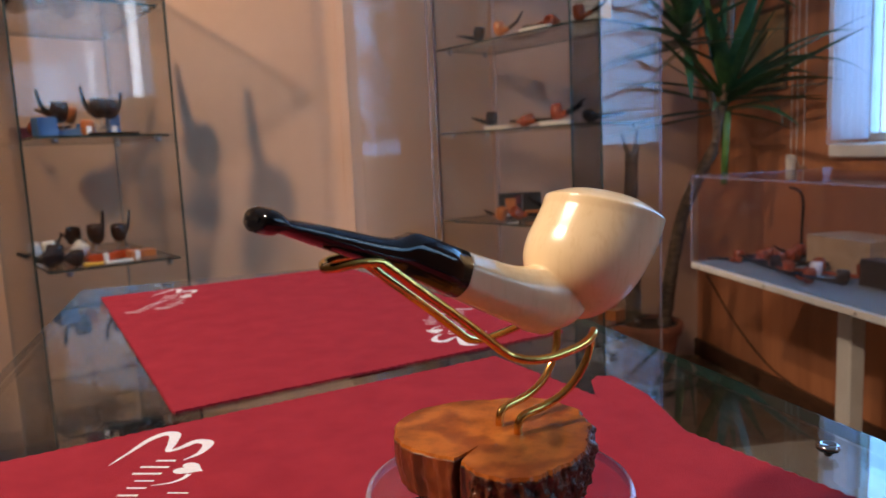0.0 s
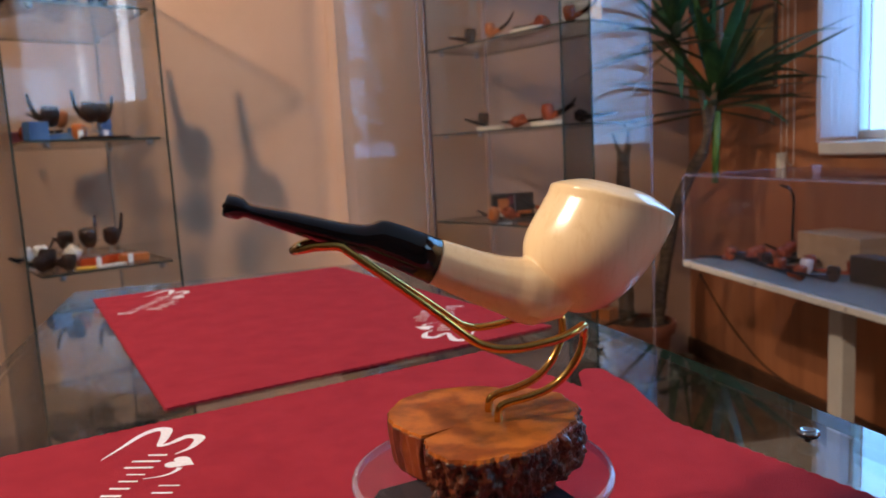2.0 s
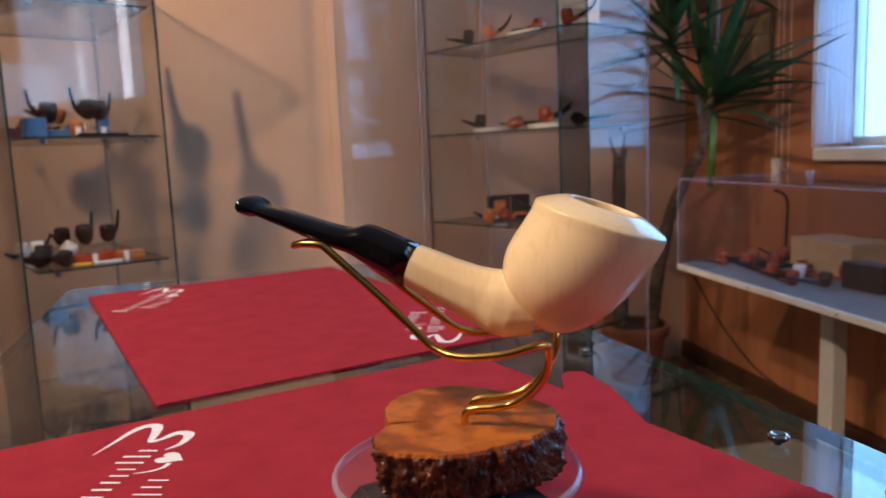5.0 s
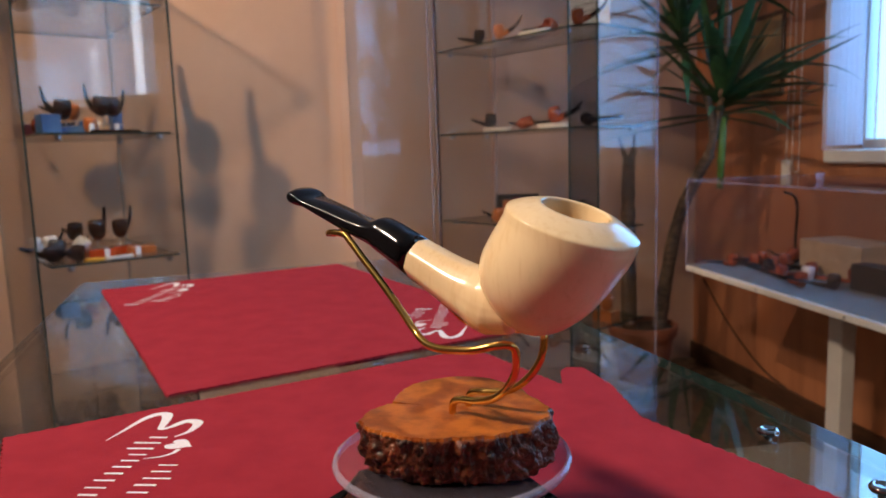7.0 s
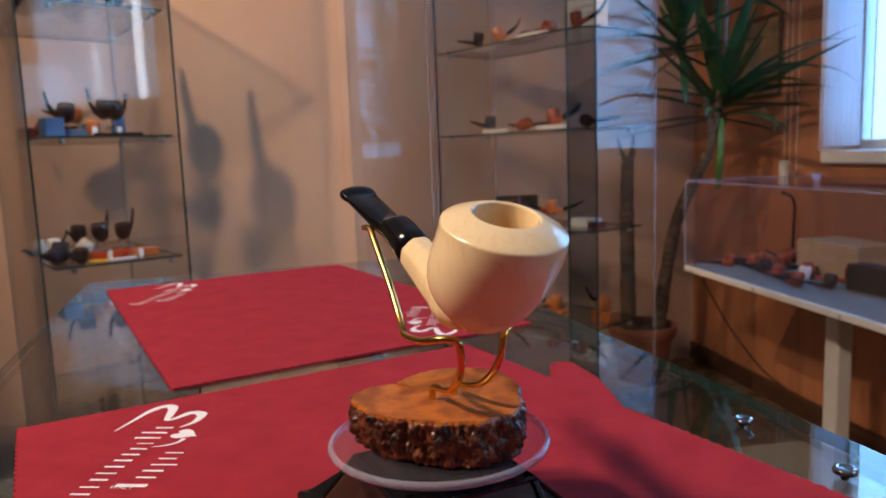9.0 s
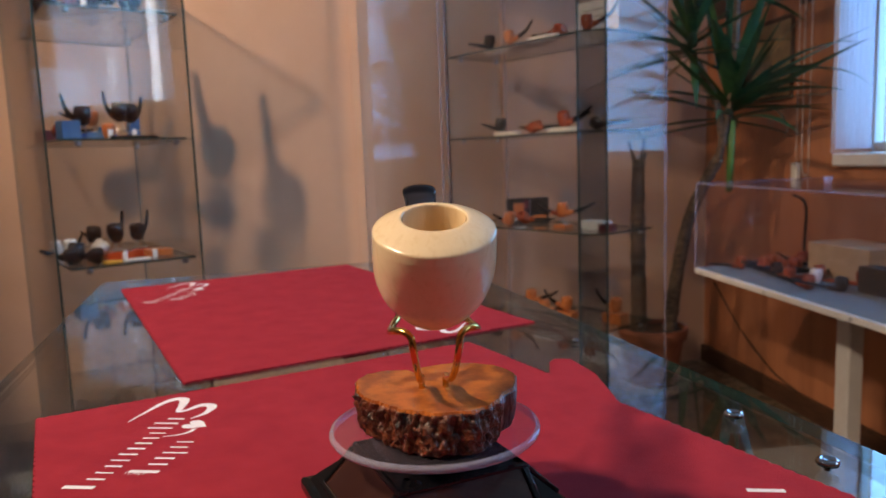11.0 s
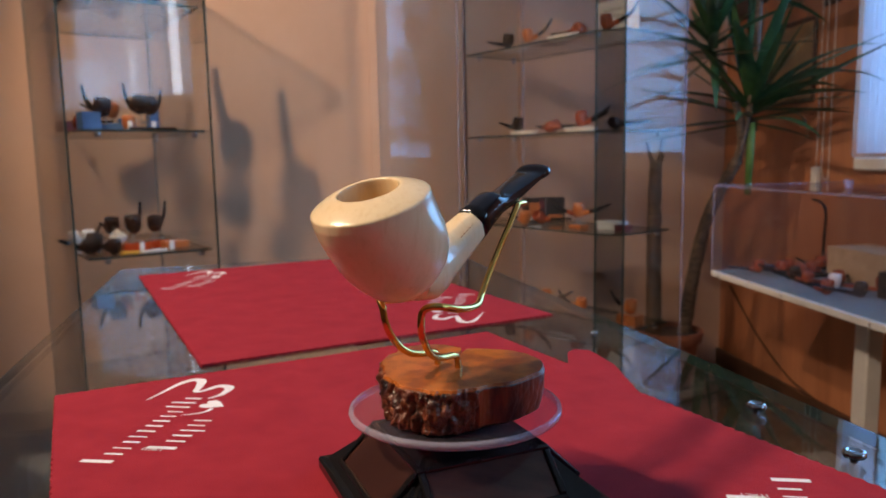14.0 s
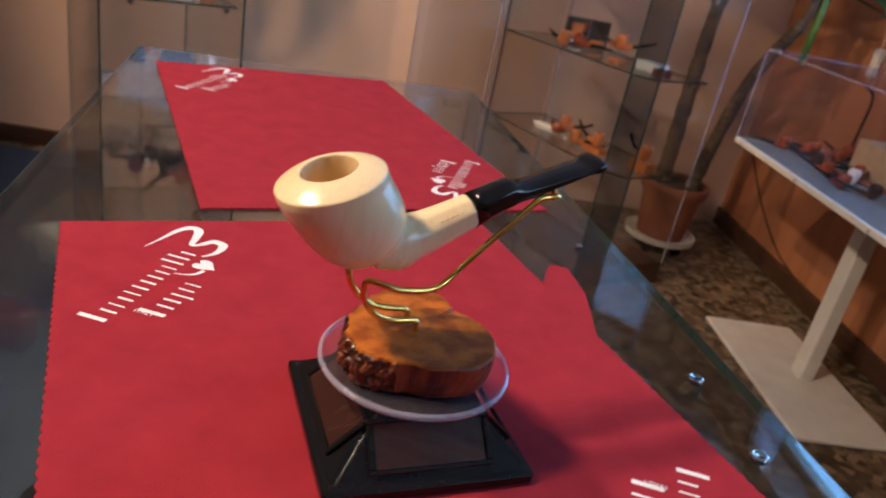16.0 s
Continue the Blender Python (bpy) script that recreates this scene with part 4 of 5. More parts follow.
part("printed_shape", box_bm((-0.065, -0.0185, 0.03), (-0.02, -0.0178, 0.085), 0.002), BRIAR_ORANGE, case)
part("printed_shape", box_bm((-0.02, -0.0185, 0.06), (0.0, -0.0178, 0.095)), CARD_PLUM, case)
part("printed_line", box_bm((0.004, -0.0185, 0.012), (0.008, -0.0178, 0.10)), STEEL, case)
part("printed_shape", box_bm((0.018, -0.0185, 0.018), (0.075, -0.0178, 0.032)), BRIAR_ORANGE, case)
part("printed_shape", box_bm((-0.07, -0.0185, 0.012), (-0.01, -0.0178, 0.022)), MEERSCHAUM, case)
small_pipe(on(CABR, 0.27, 0.07, z, 170), BRIAR_ORANGE, ORANGE, 0.1, 0.07, size=1.25)
small_pipe(on(CABR, 0.36, 0.10, z, 4), BRIAR, RED, 0.0, 0.095, size=1.25, lie=60)
small_pipe(on(CABR, 0.51, 0.14, z + 0.012, 14), BRIAR_ORANGE, "orange pipe standing on a small brass rest", 0.35, 0.085, 1, size=1.25)
card_box("pipe_block", on(CABR, 0.52, 0.12, z, 0), (0.06, 0.05, 0.012), BRIAR_ORANGE, "flat orange wooden pipe block", "block")
card_box("white_box", on(CABR, 0.66, 0.15, z, 6), (0.10, 0.06, 0.032), CARD_WHITE, "small white cardboard box on a glass shelf", "box")
card_box("plum_box", on(CABR, 0.735, 0.12, z, 10), (0.055, 0.04, 0.024), CARD_PLUM, "small dark red case on a glass shelf", "case")
z = 0.43
small_pipe(on(CABR, 0.33, 0.14, z, 8), BRIAR_ORANGE, ORANGE, 0.45, 0.085, 1, size=1.25)
pipe_tray(on(CABR, 0.24, 0.12, z, 10), MEERSCHAUM, "white oval pipe tray on a glass shelf")
small_pipe(on(CABR, 0.29, 0.10, z, 160), BRIAR, RED, 0.3, 0.07, size=1.25, lie=75)
small_pipe(on(CABR, 0.42, 0.12, z, 12), BRIAR_ORANGE, ORANGE, 0.0, 0.08, size=1.25)
card_box("pipe_block", on(CABR, 0.52, 0.13, z, 3), (0.09, 0.05, 0.022), BRIAR_ORANGE, "flat orange wooden pipe block", "block")
small_pipe(on(CABR, 0.52, 0.13, z + 0.022, 190), BRIAR_ORANGE, ORANGE, 0.7, 0.07, size=1.25)
card_box("pipe_block", on(CABR, 0.73, 0.17, z, 6), (0.08, 0.06, 0.040), BRIAR_ORANGE, "orange wooden pipe block", "block")
small_pipe(on(CABR, 0.73, 0.17, z + 0.04, 175), BRIAR_ORANGE, ORANGE, 0.7, 0.07, size=1.25)

# left cabinet
z = 1.155
card_box("blue_box", on(CABL, 0.045, 0.10, z, 10), (0.050, 0.05, 0.052), CARD_BLUE, "small blue cardboard stand on a glass shelf", "box")
card_box("blue_box", on(CABL, 0.11, 0.13, z, -6), (0.06, 0.05, 0.022), CARD_BLUE, "low blue cardboard stand on a glass shelf", "box")
card_box("plum_box", on(CABL, -0.004 + 0.02, 0.28, z, 20), (0.05, 0.04, 0.035), CARD_PLUM, "small dark red case on a glass shelf", "case")
small_pipe(on(CABL, 0.085, 0.12, z + 0.012, 115), BRIAR_DARK, BLACK, 1.0, 0.060, 1, size=1.25)
small_pipe(on(CABL, 0.125, 0.20, z + 0.020, 170), BRIAR_ORANGE, "orange briar pipe above blue stands", 0.3, 0.06, 1)
small_pipe(on(CABL, 0.185, 0.12, z + 0.022, 110), BRIAR_DARK, BLACK, 1.0, 0.045, 1, size=1.25)
small_pipe(on(CABL, 0.225, 0.15, z + 0.022, 48), BRIAR_DARK, BLACK, 0.8, 0.040, 1, size=1.25)
card_box("blue_box", on(CABL, 0.245, 0.21, z, 4), (0.035, 0.02, 0.085), CARD_BLUE, "upright blue card on a glass shelf", "card")
card_box("price_label", on(CABL, 0.145, 0.06, z, 0), (0.014, 0.003, 0.026), CARD_WHITE, "small white price label", "label")
card_box("pipe_tamper", on(CABL, 0.20, 0.03, z, 2), (0.13, 0.012, 0.008), VULCANITE, "black pipe tool lying on the shelf edge", "pipe tool")
z = 0.806
for x, y, t, c, lab_ in ((0.100, 0.165, 4, BRIAR_ORANGE, "flat orange wooden pipe block"), (0.150, 0.110, -3, BRIAR_RED, "flat red wooden pipe block"), (0.215, 0.145, 3, BRIAR_RED, "flat red wooden pipe block"), (0.255, 0.090, 2, BRIAR_ORANGE, "flat orange wooden pipe block")):
    card_box("pipe_block", on(CABL, x, y, z, t), (0.072, 0.045, 0.022), c, lab_, "block")
small_pipe(on(CABL, 0.095, 0.165, z + 0.022, 100), BRIAR_DARK, BLACK, 0.0, 0.05, 1, size=1.15)
small_pipe(on(CABL, 0.145, 0.110, z + 0.022, 60), BRIAR_DARK, BLACK, 0.9, 0.045, 1, size=1.25)
small_pipe(on(CABL, 0.215, 0.145, z + 0.022, 50), BRIAR_DARK, BLACK, 1.0, 0.055, 1, size=1.15)
small_pipe(on(CABL, 0.03, 0.15, z, 60), MEERSCHAUM, WHITE, 0.5, 0.08, 1)
small_pipe(on(CABL, 0.022, 0.09, z, 25), BRIAR_DARK, BLACK, 0.3, 0.06)
small_pipe(on(CABL, 0.075, 0.05, z, 120), BRIAR_DARK, "black pipe lying by a yellow card", 0.2, 0.05)
card_box("yellow_card", on(CABL, 0.115, 0.04, z, -25), (0.05, 0.02, 0.006), CARD_YELLOW, "small yellow card on a glass shelf", "card")
card_box("pale_card", on(CABL, 0.18, 0.035, z, 8), (0.075, 0.02, 0.006), MEERSCHAUM, "pale flat card on a glass shelf", "card")
small_pipe(on(CABL, 0.035, 0.13, z, 200), BRIAR_DARK, BLACK, 0.2, 0.05, size=1.3)
small_pipe(on(CABL, 0.085, 0.14, z, 75), MEERSCHAUM, WHITE, 0.3, 0.06, size=1.15, lie=40)
card_box("price_label", on(CABL, 0.155, 0.065, z, 0), (0.014, 0.003, 0.026), CARD_WHITE, "small white price label", "label")
card_box("price_label", on(CABL, 0.235, 0.050, z, 0), (0.014, 0.003, 0.026), CARD_WHITE, "small white price label", "label")
small_pipe(on(CABL, 0.03, 0.40, z, 40), MEERSCHAUM, WHITE, 0.2, 0.08)
z = 1.505
card_box("plum_box", on(CABL, 0.07, 0.06, z, 5), (0.03, 0.04, 0.06), CARD_PLUM, "dark red case on the upper shelf", "case")
# mostly unseen upper-shelf pipes, some enlarged, placed so their shadows fall on the wall
BIG = "dark pipe on a metal rest, enlarged for its wall shadow"
small_pipe(on(CABL, 0.277, 0.253, z, 66), BRIAR_DARK, BIG, 0.9, 0.050, 1, size=2.2)
small_pipe(on(CABL, 0.295, 0.080, z, 52), BRIAR, BIG.replace("dark", "dark red"), 0.9, 0.055, 1, size=2.4)
small_pipe(on(CABL, 0.13, 0.12, z, 170), BRIAR_DARK, BLACK, 0.5, 0.06)
small_pipe(on(CABL, 0.13, 0.34, z, 20), BRIAR_DARK, BLACK, 0.7, 0.07, 1, size=1.4)
small_pipe(on(CABL, 0.17, 0.30, z, 100), BRIAR_DARK, BLACK, 0.4, 0.07, size=1.4)
small_pipe(on(CABL, 0.188, 0.165, z, 130), BRIAR_DARK, "dark bent pipe on a metal rest", 0.7, 0.06, 1, size=1.7)
small_pipe(on(CABL, 0.205, 0.050, z, 200), BRIAR, RED, 0.5, 0.07, 1, size=1.5)
small_pipe(on(CABL, 0.045, 0.375, z, 15), BRIAR_DARK, "dark pipe lying on a glass shelf, enlarged for its wall shadow", 0.2, 0.08, size=2.0, lie=70)
small_pipe(on(CABL, 0.120, 0.235, z, 60), BRIAR_DARK, BLACK, 0.8, 0.06, 1, size=1.5)
card_box("price_label", on(CABL, 0.10, 0.03, z, 0), (0.014, 0.003, 0.026), CARD_WHITE, "small white price label", "label")
z = 0.45
small_pipe(on(CABL, 0.04, 0.12, z, 40), MEERSCHAUM, WHITE, 0.5, 0.08, 1)
small_pipe(on(CABL, 0.20, 0.15, z, 10), BRIAR_DARK, BLACK, 0.6, 0.07, 1)
small_pipe(on(CABL, 0.10, 0.25, z, 120), MEERSCHAUM, WHITE, 0.2, 0.08)

z = 1.155
small_pipe(on(CABL, 0.03, 0.20, z, 20), BRIAR, RED, 0.2, 0.06, size=1.1, lie=70)
small_pipe(on(CABL, 0.15, 0.10, z, 85), BRIAR_ORANGE, ORANGE, 0.4, 0.05, size=1.0)
card_box("blue_box", on(CABL, 0.165, 0.19, z, -8), (0.05, 0.03, 0.040), CARD_BLUE, "small blue cardboard stand on a glass shelf", "box")
card_box("price_label", on(CABL, 0.215, 0.08, z, 6), (0.014, 0.003, 0.026), CARD_WHITE, "small white price label", "label")
z = 1.146
pipe_tray(on(CABR, 0.57, 0.07, z, 4), MEERSCHAUM, "white oval pipe tray on a glass shelf")
small_pipe(on(CABR, 0.57, 0.08, z + 0.0185, 10), BRIAR, "red pipe lying across a white tray", 0.3, 0.07, size=1.2)
z = 1.487
pipe_tray(on(CABR, 0.49, 0.06, z, 2), MEERSCHAUM, "white oval pipe tray on a glass shelf")
z = 0.783
small_pipe(on(CABR, 0.42, 0.22, z, 195), BRIAR, RED, 0.5, 0.08, 1, size=1.2)
card_box("pipe_case", on(CABR, 0.60, 0.22, z, -12), (0.09, 0.05, 0.020), CARD_PLUM, "low dark red pipe case on a glass shelf", "case")

# pipes inside the counter, under its glass
CM = counter.matrix_world.copy()
for x, y, t, c, lab_ in ((0.06, -0.22, 70, MEERSCHAUM, "white pipe inside the glass counter"), (0.05, -0.38, 100, BRIAR, "red pipe inside the glass counter"), (0.37, -0.10, 80, MEERSCHAUM, "white pipe inside the glass counter"), (0.36, -0.26, 110, BRIAR, "red pipe inside the glass counter"), (0.05, -0.60, 80, BRIAR_DARK, "dark pipe inside the glass counter")):
    small_pipe(on(CM, x, y, 0.730, t), c, lab_, 0.3, 0.07, None, "pipes in the counter")

# ---- white side table with an acrylic cover ----
TX, TYF, TYN, TZ = 1.56, 2.16, 0.55, 0.645
table = thing("side_table", pose(0, 0, 0), "white table with a grey felt top on a plate foot", "table")
part("tabletop", box_bm((TX, TYN, TZ - 0.022), (2.055, TYF, TZ - 0.002), 0.002), WHITE_PAINT, table)
part("felt", box_bm((TX + 0.012, TYN + 0.01, TZ - 0.002), (2.05, TYF - 0.008, TZ), 0.0005), GREY_FELT, table, "grey green felt top")
for y in (2.10, 1.72, 1.34, 0.96):
    part("screw", lathe([(0.004, 0), (0.004, 0.002)], 10, m=Matrix.Translation((TX - 0.001, y, TZ - 0.012)) @ Matrix.Rotation(radians(-90), 4, "Y")), STEEL, table)
part("post", box_bm((1.775, 1.625, 0.014), (1.825, 1.685, TZ - 0.022), 0.004), WHITE_PAINT, table)
part("foot_plate", box_bm((1.60, 1.31, 0.0), (1.93, 1.99, 0.014), 0.004), WHITE_PAINT, table)
cover = thing("acrylic_cover", pose(0, 0, TZ + 0.0005), "clear acrylic box cover over the pipes", "display cover")
x0, x1, y0, y1, h, t_ = TX + 0.002, 2.04, TYN + 0.02, TYF - 0.003, 0.300, 0.004
for lo, hi in (((x0, y0, 0), (x0 + t_, y1, h)), ((x1 - t_, y0, 0), (x1, y1, h)), ((x0 + t_, y1 - t_, 0), (x1 - t_, y1, h)), ((x0 + t_, y0, 0), (x1 - t_, y0 + t_, h)), ((x0, y0, h), (x1, y1, h + t_))):
    part("sheet", box_bm(lo, hi), ACRYLIC, cover)
for p, q in (((x0, y1, 0), (x0, y1, h)), ((x0, y0, h), (x0, y1, h)), ((x0, y1, h), (x1, y1, h))):
    part("edge", tube([Vector(p), Vector(q)], 0.0026, 6), ACRYLIC_RIM, cover, "bright polished edge")
knob = lathe([(0.010, h + t_), (0.010, h + t_ + 0.012), (0.014, h + t_ + 0.016), (0.014, h + t_ + 0.022)], 16, m=Matrix.Translation((1.80, 1.78, 0)))
part("knob", knob, ACRYLIC_RIM, cover)
for x, y, t, c, bend, lab_ in ((1.79, 2.06, 175, BRIAR, 0.1, "dark red pipe under the acrylic cover"), (1.74, 2.02, 200, BRIAR, 0.3, "dark red pipe under the acrylic cover"), (1.83, 1.98, 15, BRIAR, 0.0, "dark red pipe under the acrylic cover"), (1.89, 2.04, 100, BRIAR, 0.2, "dark red pipe under the acrylic cover"), (1.86, 1.88, 190, BRIAR, 0.1, "dark red pipe under the acrylic cover"), (1.80, 1.80, 30, BRIAR, 0.2, "dark red pipe under the acrylic cover"), (1.74, 1.74, 200, MEERSCHAUM, 0.0, "pale pipe under the acrylic cover"), (1.72, 1.90, -60, BRIAR_DARK, 0.0, "black pipe under the acrylic cover"), (1.84, 1.66, 20, BRIAR, 0.2, "dark red pipe under the acrylic cover"), (1.68, 2.06, 185, BRIAR, 0.0, "dark red pipe under the acrylic cover"), (1.76, 1.95, 170, BRIAR, 0.0, "dark red pipe under the acrylic cover"), (1.69, 1.80, 120, BRIAR, 0.1, "dark red pipe under the acrylic cover"), (1.66, 1.66, 110, BRIAR, 0.1, "dark red pipe under the acrylic cover"), (1.72, 1.60, 160, BRIAR_DARK, 0.1, "black pipe under the acrylic cover")):
    small_pipe(pose(x, y, TZ + 0.0005, 0, 0, t), c, lab_, bend, 0.09, None, "pipes under the cover")
rod = thing("pipe_stem_rod", pose(1.705, 1.905, TZ + 0.0005, 0, 0, -64), "long brown pipe stem with a black tip lying on felt", "pipe stem")
part("rod", tube([Vector((0.05, 0, 0.007)), Vector((0.30, 0, 0.007))], 0.006, 10), BRIAR, rod)
part("tip", tube([Vector((-0.01, 0, 0.007)), Vector((0.05, 0, 0.007))], 0.0072, 10), VULCANITE, rod)
cane = thing("tall_pipe", pose(1.915, 2.055, TZ + 0.0005), "tall upright pipe with a bent dark stem", "tobacco pipe")
part("stem", tube(spline([(0, 0, 0.04), (0.002, 0, 0.12), (0.004, 0, 0.20), (-0.006, 0.01, 0.235), (-0.03, 0.03, 0.250)], 6), 0.005, 8), BRIAR_DARK, cane, smooth=True)
part("bowl", lathe([(0.010, 0.0), (0.020, 0.010), (0.024, 0.030), (0.018, 0.050), (0.008, 0.052)], 20), BRIAR, cane, smooth=True)
card_box("pale_box", pose(1.93, 1.80, TZ + 0.0005, 0, 0, 4), (0.16, 0.26, 0.105), PALE_WOOD, "pale wooden box under the acrylic cover", "box")
card_box("black_box", pose(1.80, 1.52, TZ + 0.0005, 0, 0, 4), (0.06, 0.14, 0.075), CARD_BLACK, "black case under the acrylic cover", "case")

# ---- potted yucca ----
yucca = thing("potted_yucca", pose(1.605, 2.62, 0), "tall yucca with two trunks in a terracotta pot", "potted plant")
part("saucer", lathe([(0.115, 0.055), (0.150, 0.060), (0.155, 0.085), (0.145, 0.085), (0.140, 0.070), (0.1, 0.068)], 32), WHITE_PAINT, yucca, "white saucer")
for k in range(4):
    a = radians(45 + 90 * k)
    part("caster", lathe([(0.006, -0.012), (0.024, -0.012), (0.024, 0.012), (0.006, 0.012)], 14, m=Matrix.Translation((0.09 * math.cos(a), 0.09 * math.sin(a), 0.0265)) @ Matrix.Rotation(radians(90), 4, "X")), RUBBER, yucca, "black caster wheel")
    part("caster_post", tube([Vector((0.09 * math.cos(a), 0.09 * math.sin(a), 0.03)), Vector((0.09 * math.cos(a), 0.09 * math.sin(a), 0.058))], 0.008, 8), RUBBER, yucca)
part("pot", lathe([(0.092, 0.069), (0.100, 0.070), (0.126, 0.265), (0.126, 0.268), (0.140, 0.270), (0.146, 0.300), (0.144, 0.318), (0.132, 0.318), (0.128, 0.30)], 40), TERRACOTTA, yucca, smooth=False)
part("soil", lathe([(0.129, 0.290), (0.129, 0.300), (0.05, 0.306), (0.001, 0.307)], 32), SOIL, yucca)


def trunk(points, r0, r1, seed):
    ps = spline(points, 10)
    rng = random.Random(seed)
    n = len(ps)
    return tube(ps, [(r0 + (r1 - r0) * i / (n - 1)) * (1 + 0.045 * math.sin(i * 1.9) + rng.uniform(-0.06, 0.06)) for i in range(n)], 12)


part("trunk", trunk([(-0.062, 0.0, 0.30), (-0.066, 0.0, 0.60), (-0.068, 0.0, 0.85), (-0.064, 0.0, 1.03)], 0.034, 0.026, 1), BARK, yucca, smooth=True)
for e in ((0.03, 0.0, 0.10), (-0.04, 0.01, 0.09), (0.045, 0.02, 0.05)):
    b0 = Vector((-0.064, 0, 1.0))
    part("twig", tube([b0, b0 + Vector(e) * 0.6, b0 + Vector((e[0] * 0.9, e[1], e[2] * 1.2))], [0.012, 0.009, 0.006], 8), BARK, yucca)
part("trunk", trunk([(0.070, -0.01, 0.29), (0.075, -0.06, 0.52), (0.097, -0.12, 0.77), (0.125, -0.20, 0.93), (0.145, -0.27, 1.03)], 0.030, 0.021, 2), BARK, yucca, smooth=True)
part("trunk", trunk([(0.145, -0.27, 1.03), (0.14, -0.30, 1.12), (0.09, -0.32, 1.28), (0.02, -0.30, 1.40)], 0.016, 0.012, 3), BARK, yucca, smooth=True)
part("trunk", trunk([(0.14, -0.29, 1.05), (0.16, -0.34, 1.30), (0.155, -0.37, 1.62)], 0.014, 0.012, 4), BARK, yucca, smooth=True)
part("stalk", tube([Vector((0.190, -0.27, 0.90)), Vector((0.186, -0.285, 1.05)), Vector((0.172, -0.31, 1.17))], [0.012, 0.015, 0.017], 10), STALK, yucca, "bright green young stalk", True)


def blade(origin, yaw, lift, length, width, droop, rng, mat=LEAF):
    """A long stiff leaf, folded along its midrib, tapering to a point."""
    bm = bmesh.new()
    rows = []
    n = 9
    d = Vector((math.cos(yaw), math.sin(yaw), 0))
    side = Vector((-math.sin(yaw), math.cos(yaw), 0))
    p = Vector(origin)
    e = lift
    twist = rng.uniform(-0.5, 0.5)
    for i in range(n + 1):
        t = i / n
        w = width * (0.75 + 0.9 * t if t < 0.3 else 1.02 * (1 - ((t - 0.3) / 0.7) ** 1.7)) + 0.0006
        q = side * math.cos(twist * t) + Vector((0, 0, 1)) * math.sin(twist * t)
        fold_ = Vector((0, 0, -0.22 * w)) * math.cos(e)
        rows.append((bm.verts.new(p + q * w / 2), bm.verts.new(p + fold_), bm.verts.new(p - q * w / 2)))
        p = p + (d * math.cos(e) + Vector((0, 0, math.sin(e)))) * (length / n)
        e -= droop / n * (0.4 + 1.5 * t)
    for a, b in zip(rows, rows[1:]):
        bm.faces.new((a[0], a[1], b[1], b[0]))
        bm.faces.new((a[1], a[2], b[2], b[1]))
    return part("leaf", bm, mat, yucca, "dry brown leaf" if mat is LEAF_DRY else "", True)


rng = random.Random(11)


def crown(place, count, lo, hi, length, width=0.030):
    for k in range(count):
        t = k / (count - 1)
        yaw = k * 2.39996 + rng.uniform(-0.25, 0.25)
        lift = radians(lo + (hi - lo) * t + rng.uniform(-10, 10))
        ln = length * rng.uniform(0.75, 1.12)
        # keep tips off the panelled wall and the cabinet
        reach = place[0] + yucca.location.x + math.cos(yaw) * math.cos(lift) * ln
        if reach > RIGHT - 0.03:
            ln *= max(0.45, (RIGHT - 0.04 - place[0] - yucca.location.x) / (math.cos(yaw) * math.cos(lift) * ln))
        blade((place[0], place[1], place[2] + 0.09 * t), yaw, lift, ln, width * rng.uniform(0.8, 1.15), rng.uniform(0.05, 0.55) * (1.1 - t), rng)


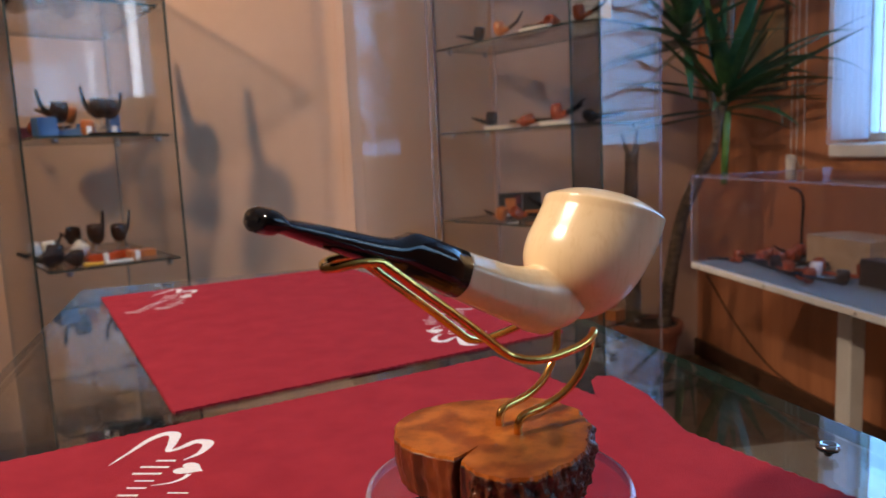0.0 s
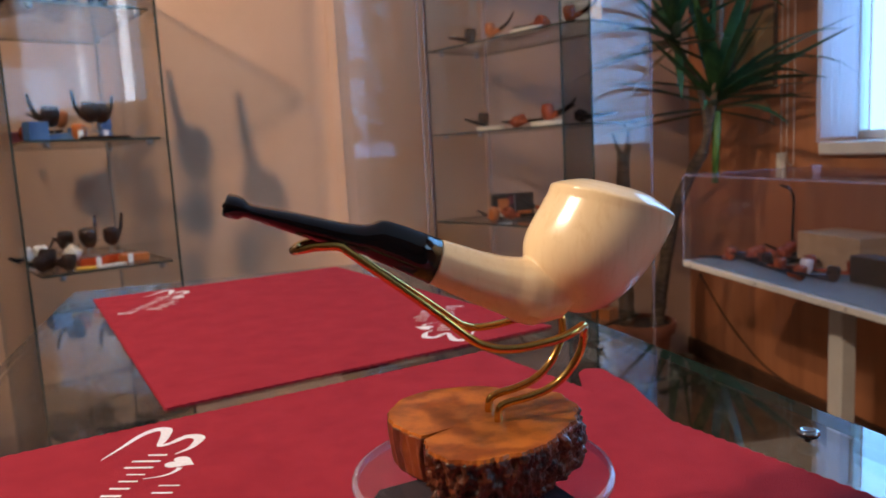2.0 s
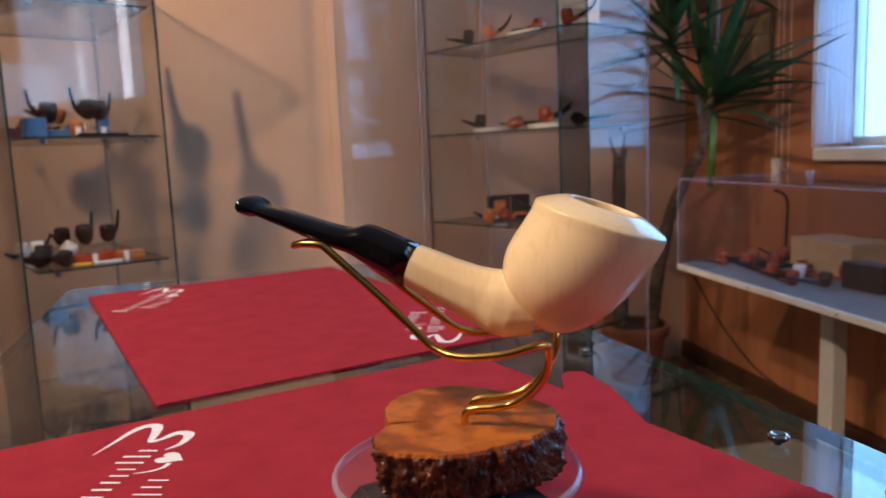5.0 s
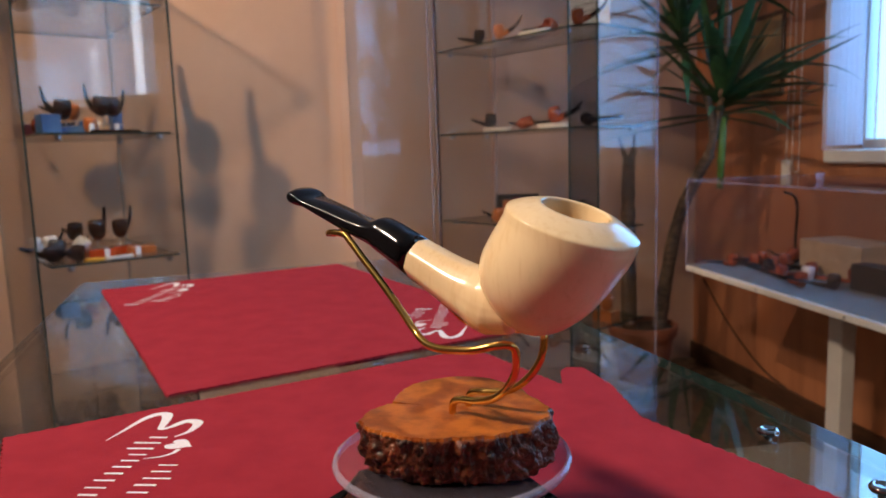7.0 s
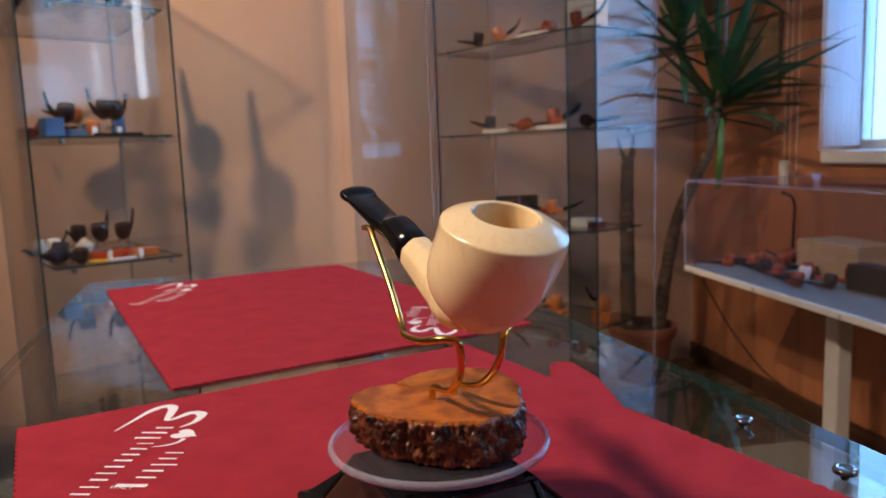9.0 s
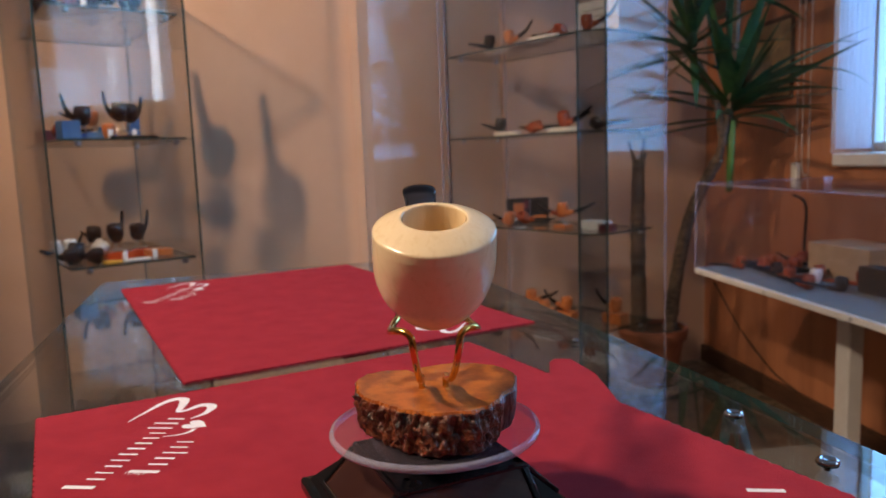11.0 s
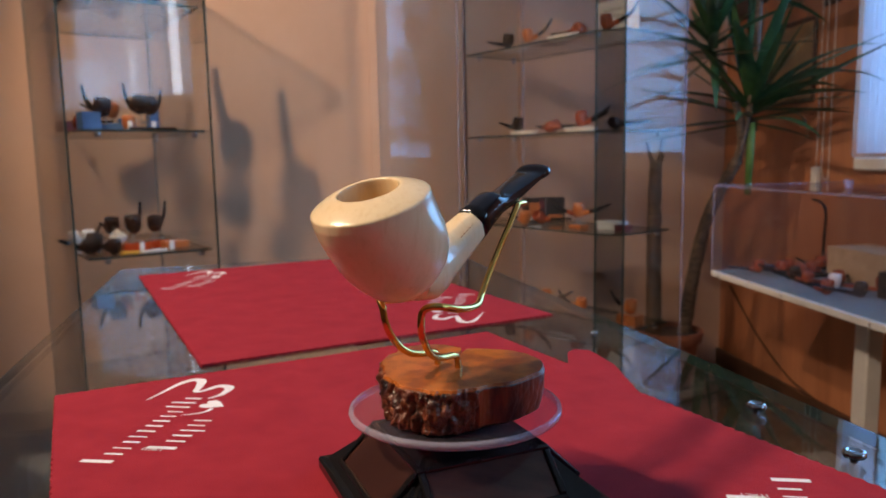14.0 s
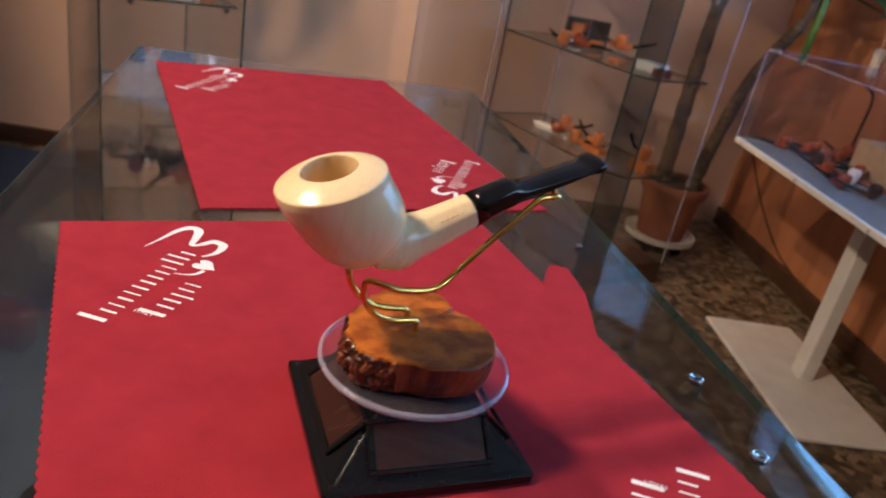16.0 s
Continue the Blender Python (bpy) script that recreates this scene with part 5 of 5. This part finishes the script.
crown((0.168, -0.31, 1.17), 30, -10, 84, 0.54, 0.035)
crown((0.015, -0.30, 1.41), 22, -20, 75, 0.44, 0.034)
crown((0.155, -0.37, 1.62), 20, -16, 80, 0.48, 0.035)
blade((0.168, -0.33, 1.24), radians(-62), radians(28), 0.52, 0.044, 1.35, rng)
blade((0.168, -0.33, 1.22), radians(-75), radians(5), 0.42, 0.026, 0.2, rng)
blade((0.168, -0.32, 1.20), radians(-55), radians(18), 0.30, 0.014, 2.6, rng)
blade((0.168, -0.33, 1.26), radians(-58), radians(24), 0.50, 0.036, 0.15, rng)
blade((0.015, -0.32, 1.41), radians(200), radians(-28), 0.30, 0.026, 0.5, rng, LEAF_DRY)
blade((0.015, -0.32, 1.40), radians(250), radians(-55), 0.22, 0.030, 0.4, rng)

blade((0.168, -0.34, 1.24), radians(-48), radians(38), 0.36, 0.050, 1.3, rng)
blade((0.168, -0.34, 1.22), radians(-82), radians(22), 0.46, 0.050, 1.0, rng)
blade((0.168, -0.33, 1.25), radians(-30), radians(30), 0.33, 0.046, 0.5, rng)
blade((0.168, -0.33, 1.25), radians(-100), radians(58), 0.50, 0.052, 0.6, rng)
blade((0.168, -0.33, 1.25), radians(-130), radians(48), 0.46, 0.048, 0.8, rng)
blade((0.168, -0.33, 1.23), radians(175), radians(18), 0.44, 0.040, 0.7, rng)
blade((0.168, -0.33, 1.24), radians(-65), radians(10), 0.42, 0.050, 0.5, rng)
blade((0.168, -0.33, 1.22), radians(-50), radians(-2), 0.34, 0.044, 0.2, rng)
blade((0.168, -0.34, 1.24), radians(-72), radians(34), 0.52, 0.050, 0.9, rng)
blade((0.155, -0.37, 1.60), radians(-55), radians(5), 0.46, 0.046, 0.7, rng)
blade((0.015, -0.32, 1.42), radians(215), radians(12), 0.42, 0.034, 0.6, rng)
blade((0.015, -0.32, 1.44), radians(240), radians(30), 0.44, 0.036, 0.7, rng)
blade((0.015, -0.32, 1.43), radians(190), radians(-8), 0.38, 0.030, 0.3, rng, LEAF_DRY)


def motions():
    """The disc with the stand and the pipe turns clockwise, a little slower at first."""
    rows = []
    for k in range(33):
        t = k * 0.5
        rows.append((t, (((7.869391e-05 * t + 0.002216331) * t + -0.189598) * t + -9.026295) * t + 204.6416))
    walk(disc, [(t, pose(0, 0, 0, 0, 0, a)) for t, a in rows])
    walk(stand, [(t, pose(HUB[0], HUB[1], MAT, 0, 0, a)) for t, a in rows])
    walk(pipe, [(t, pose(HUB[0], HUB[1], MAT, 0, 0, a)) for t, a in rows])


motions()
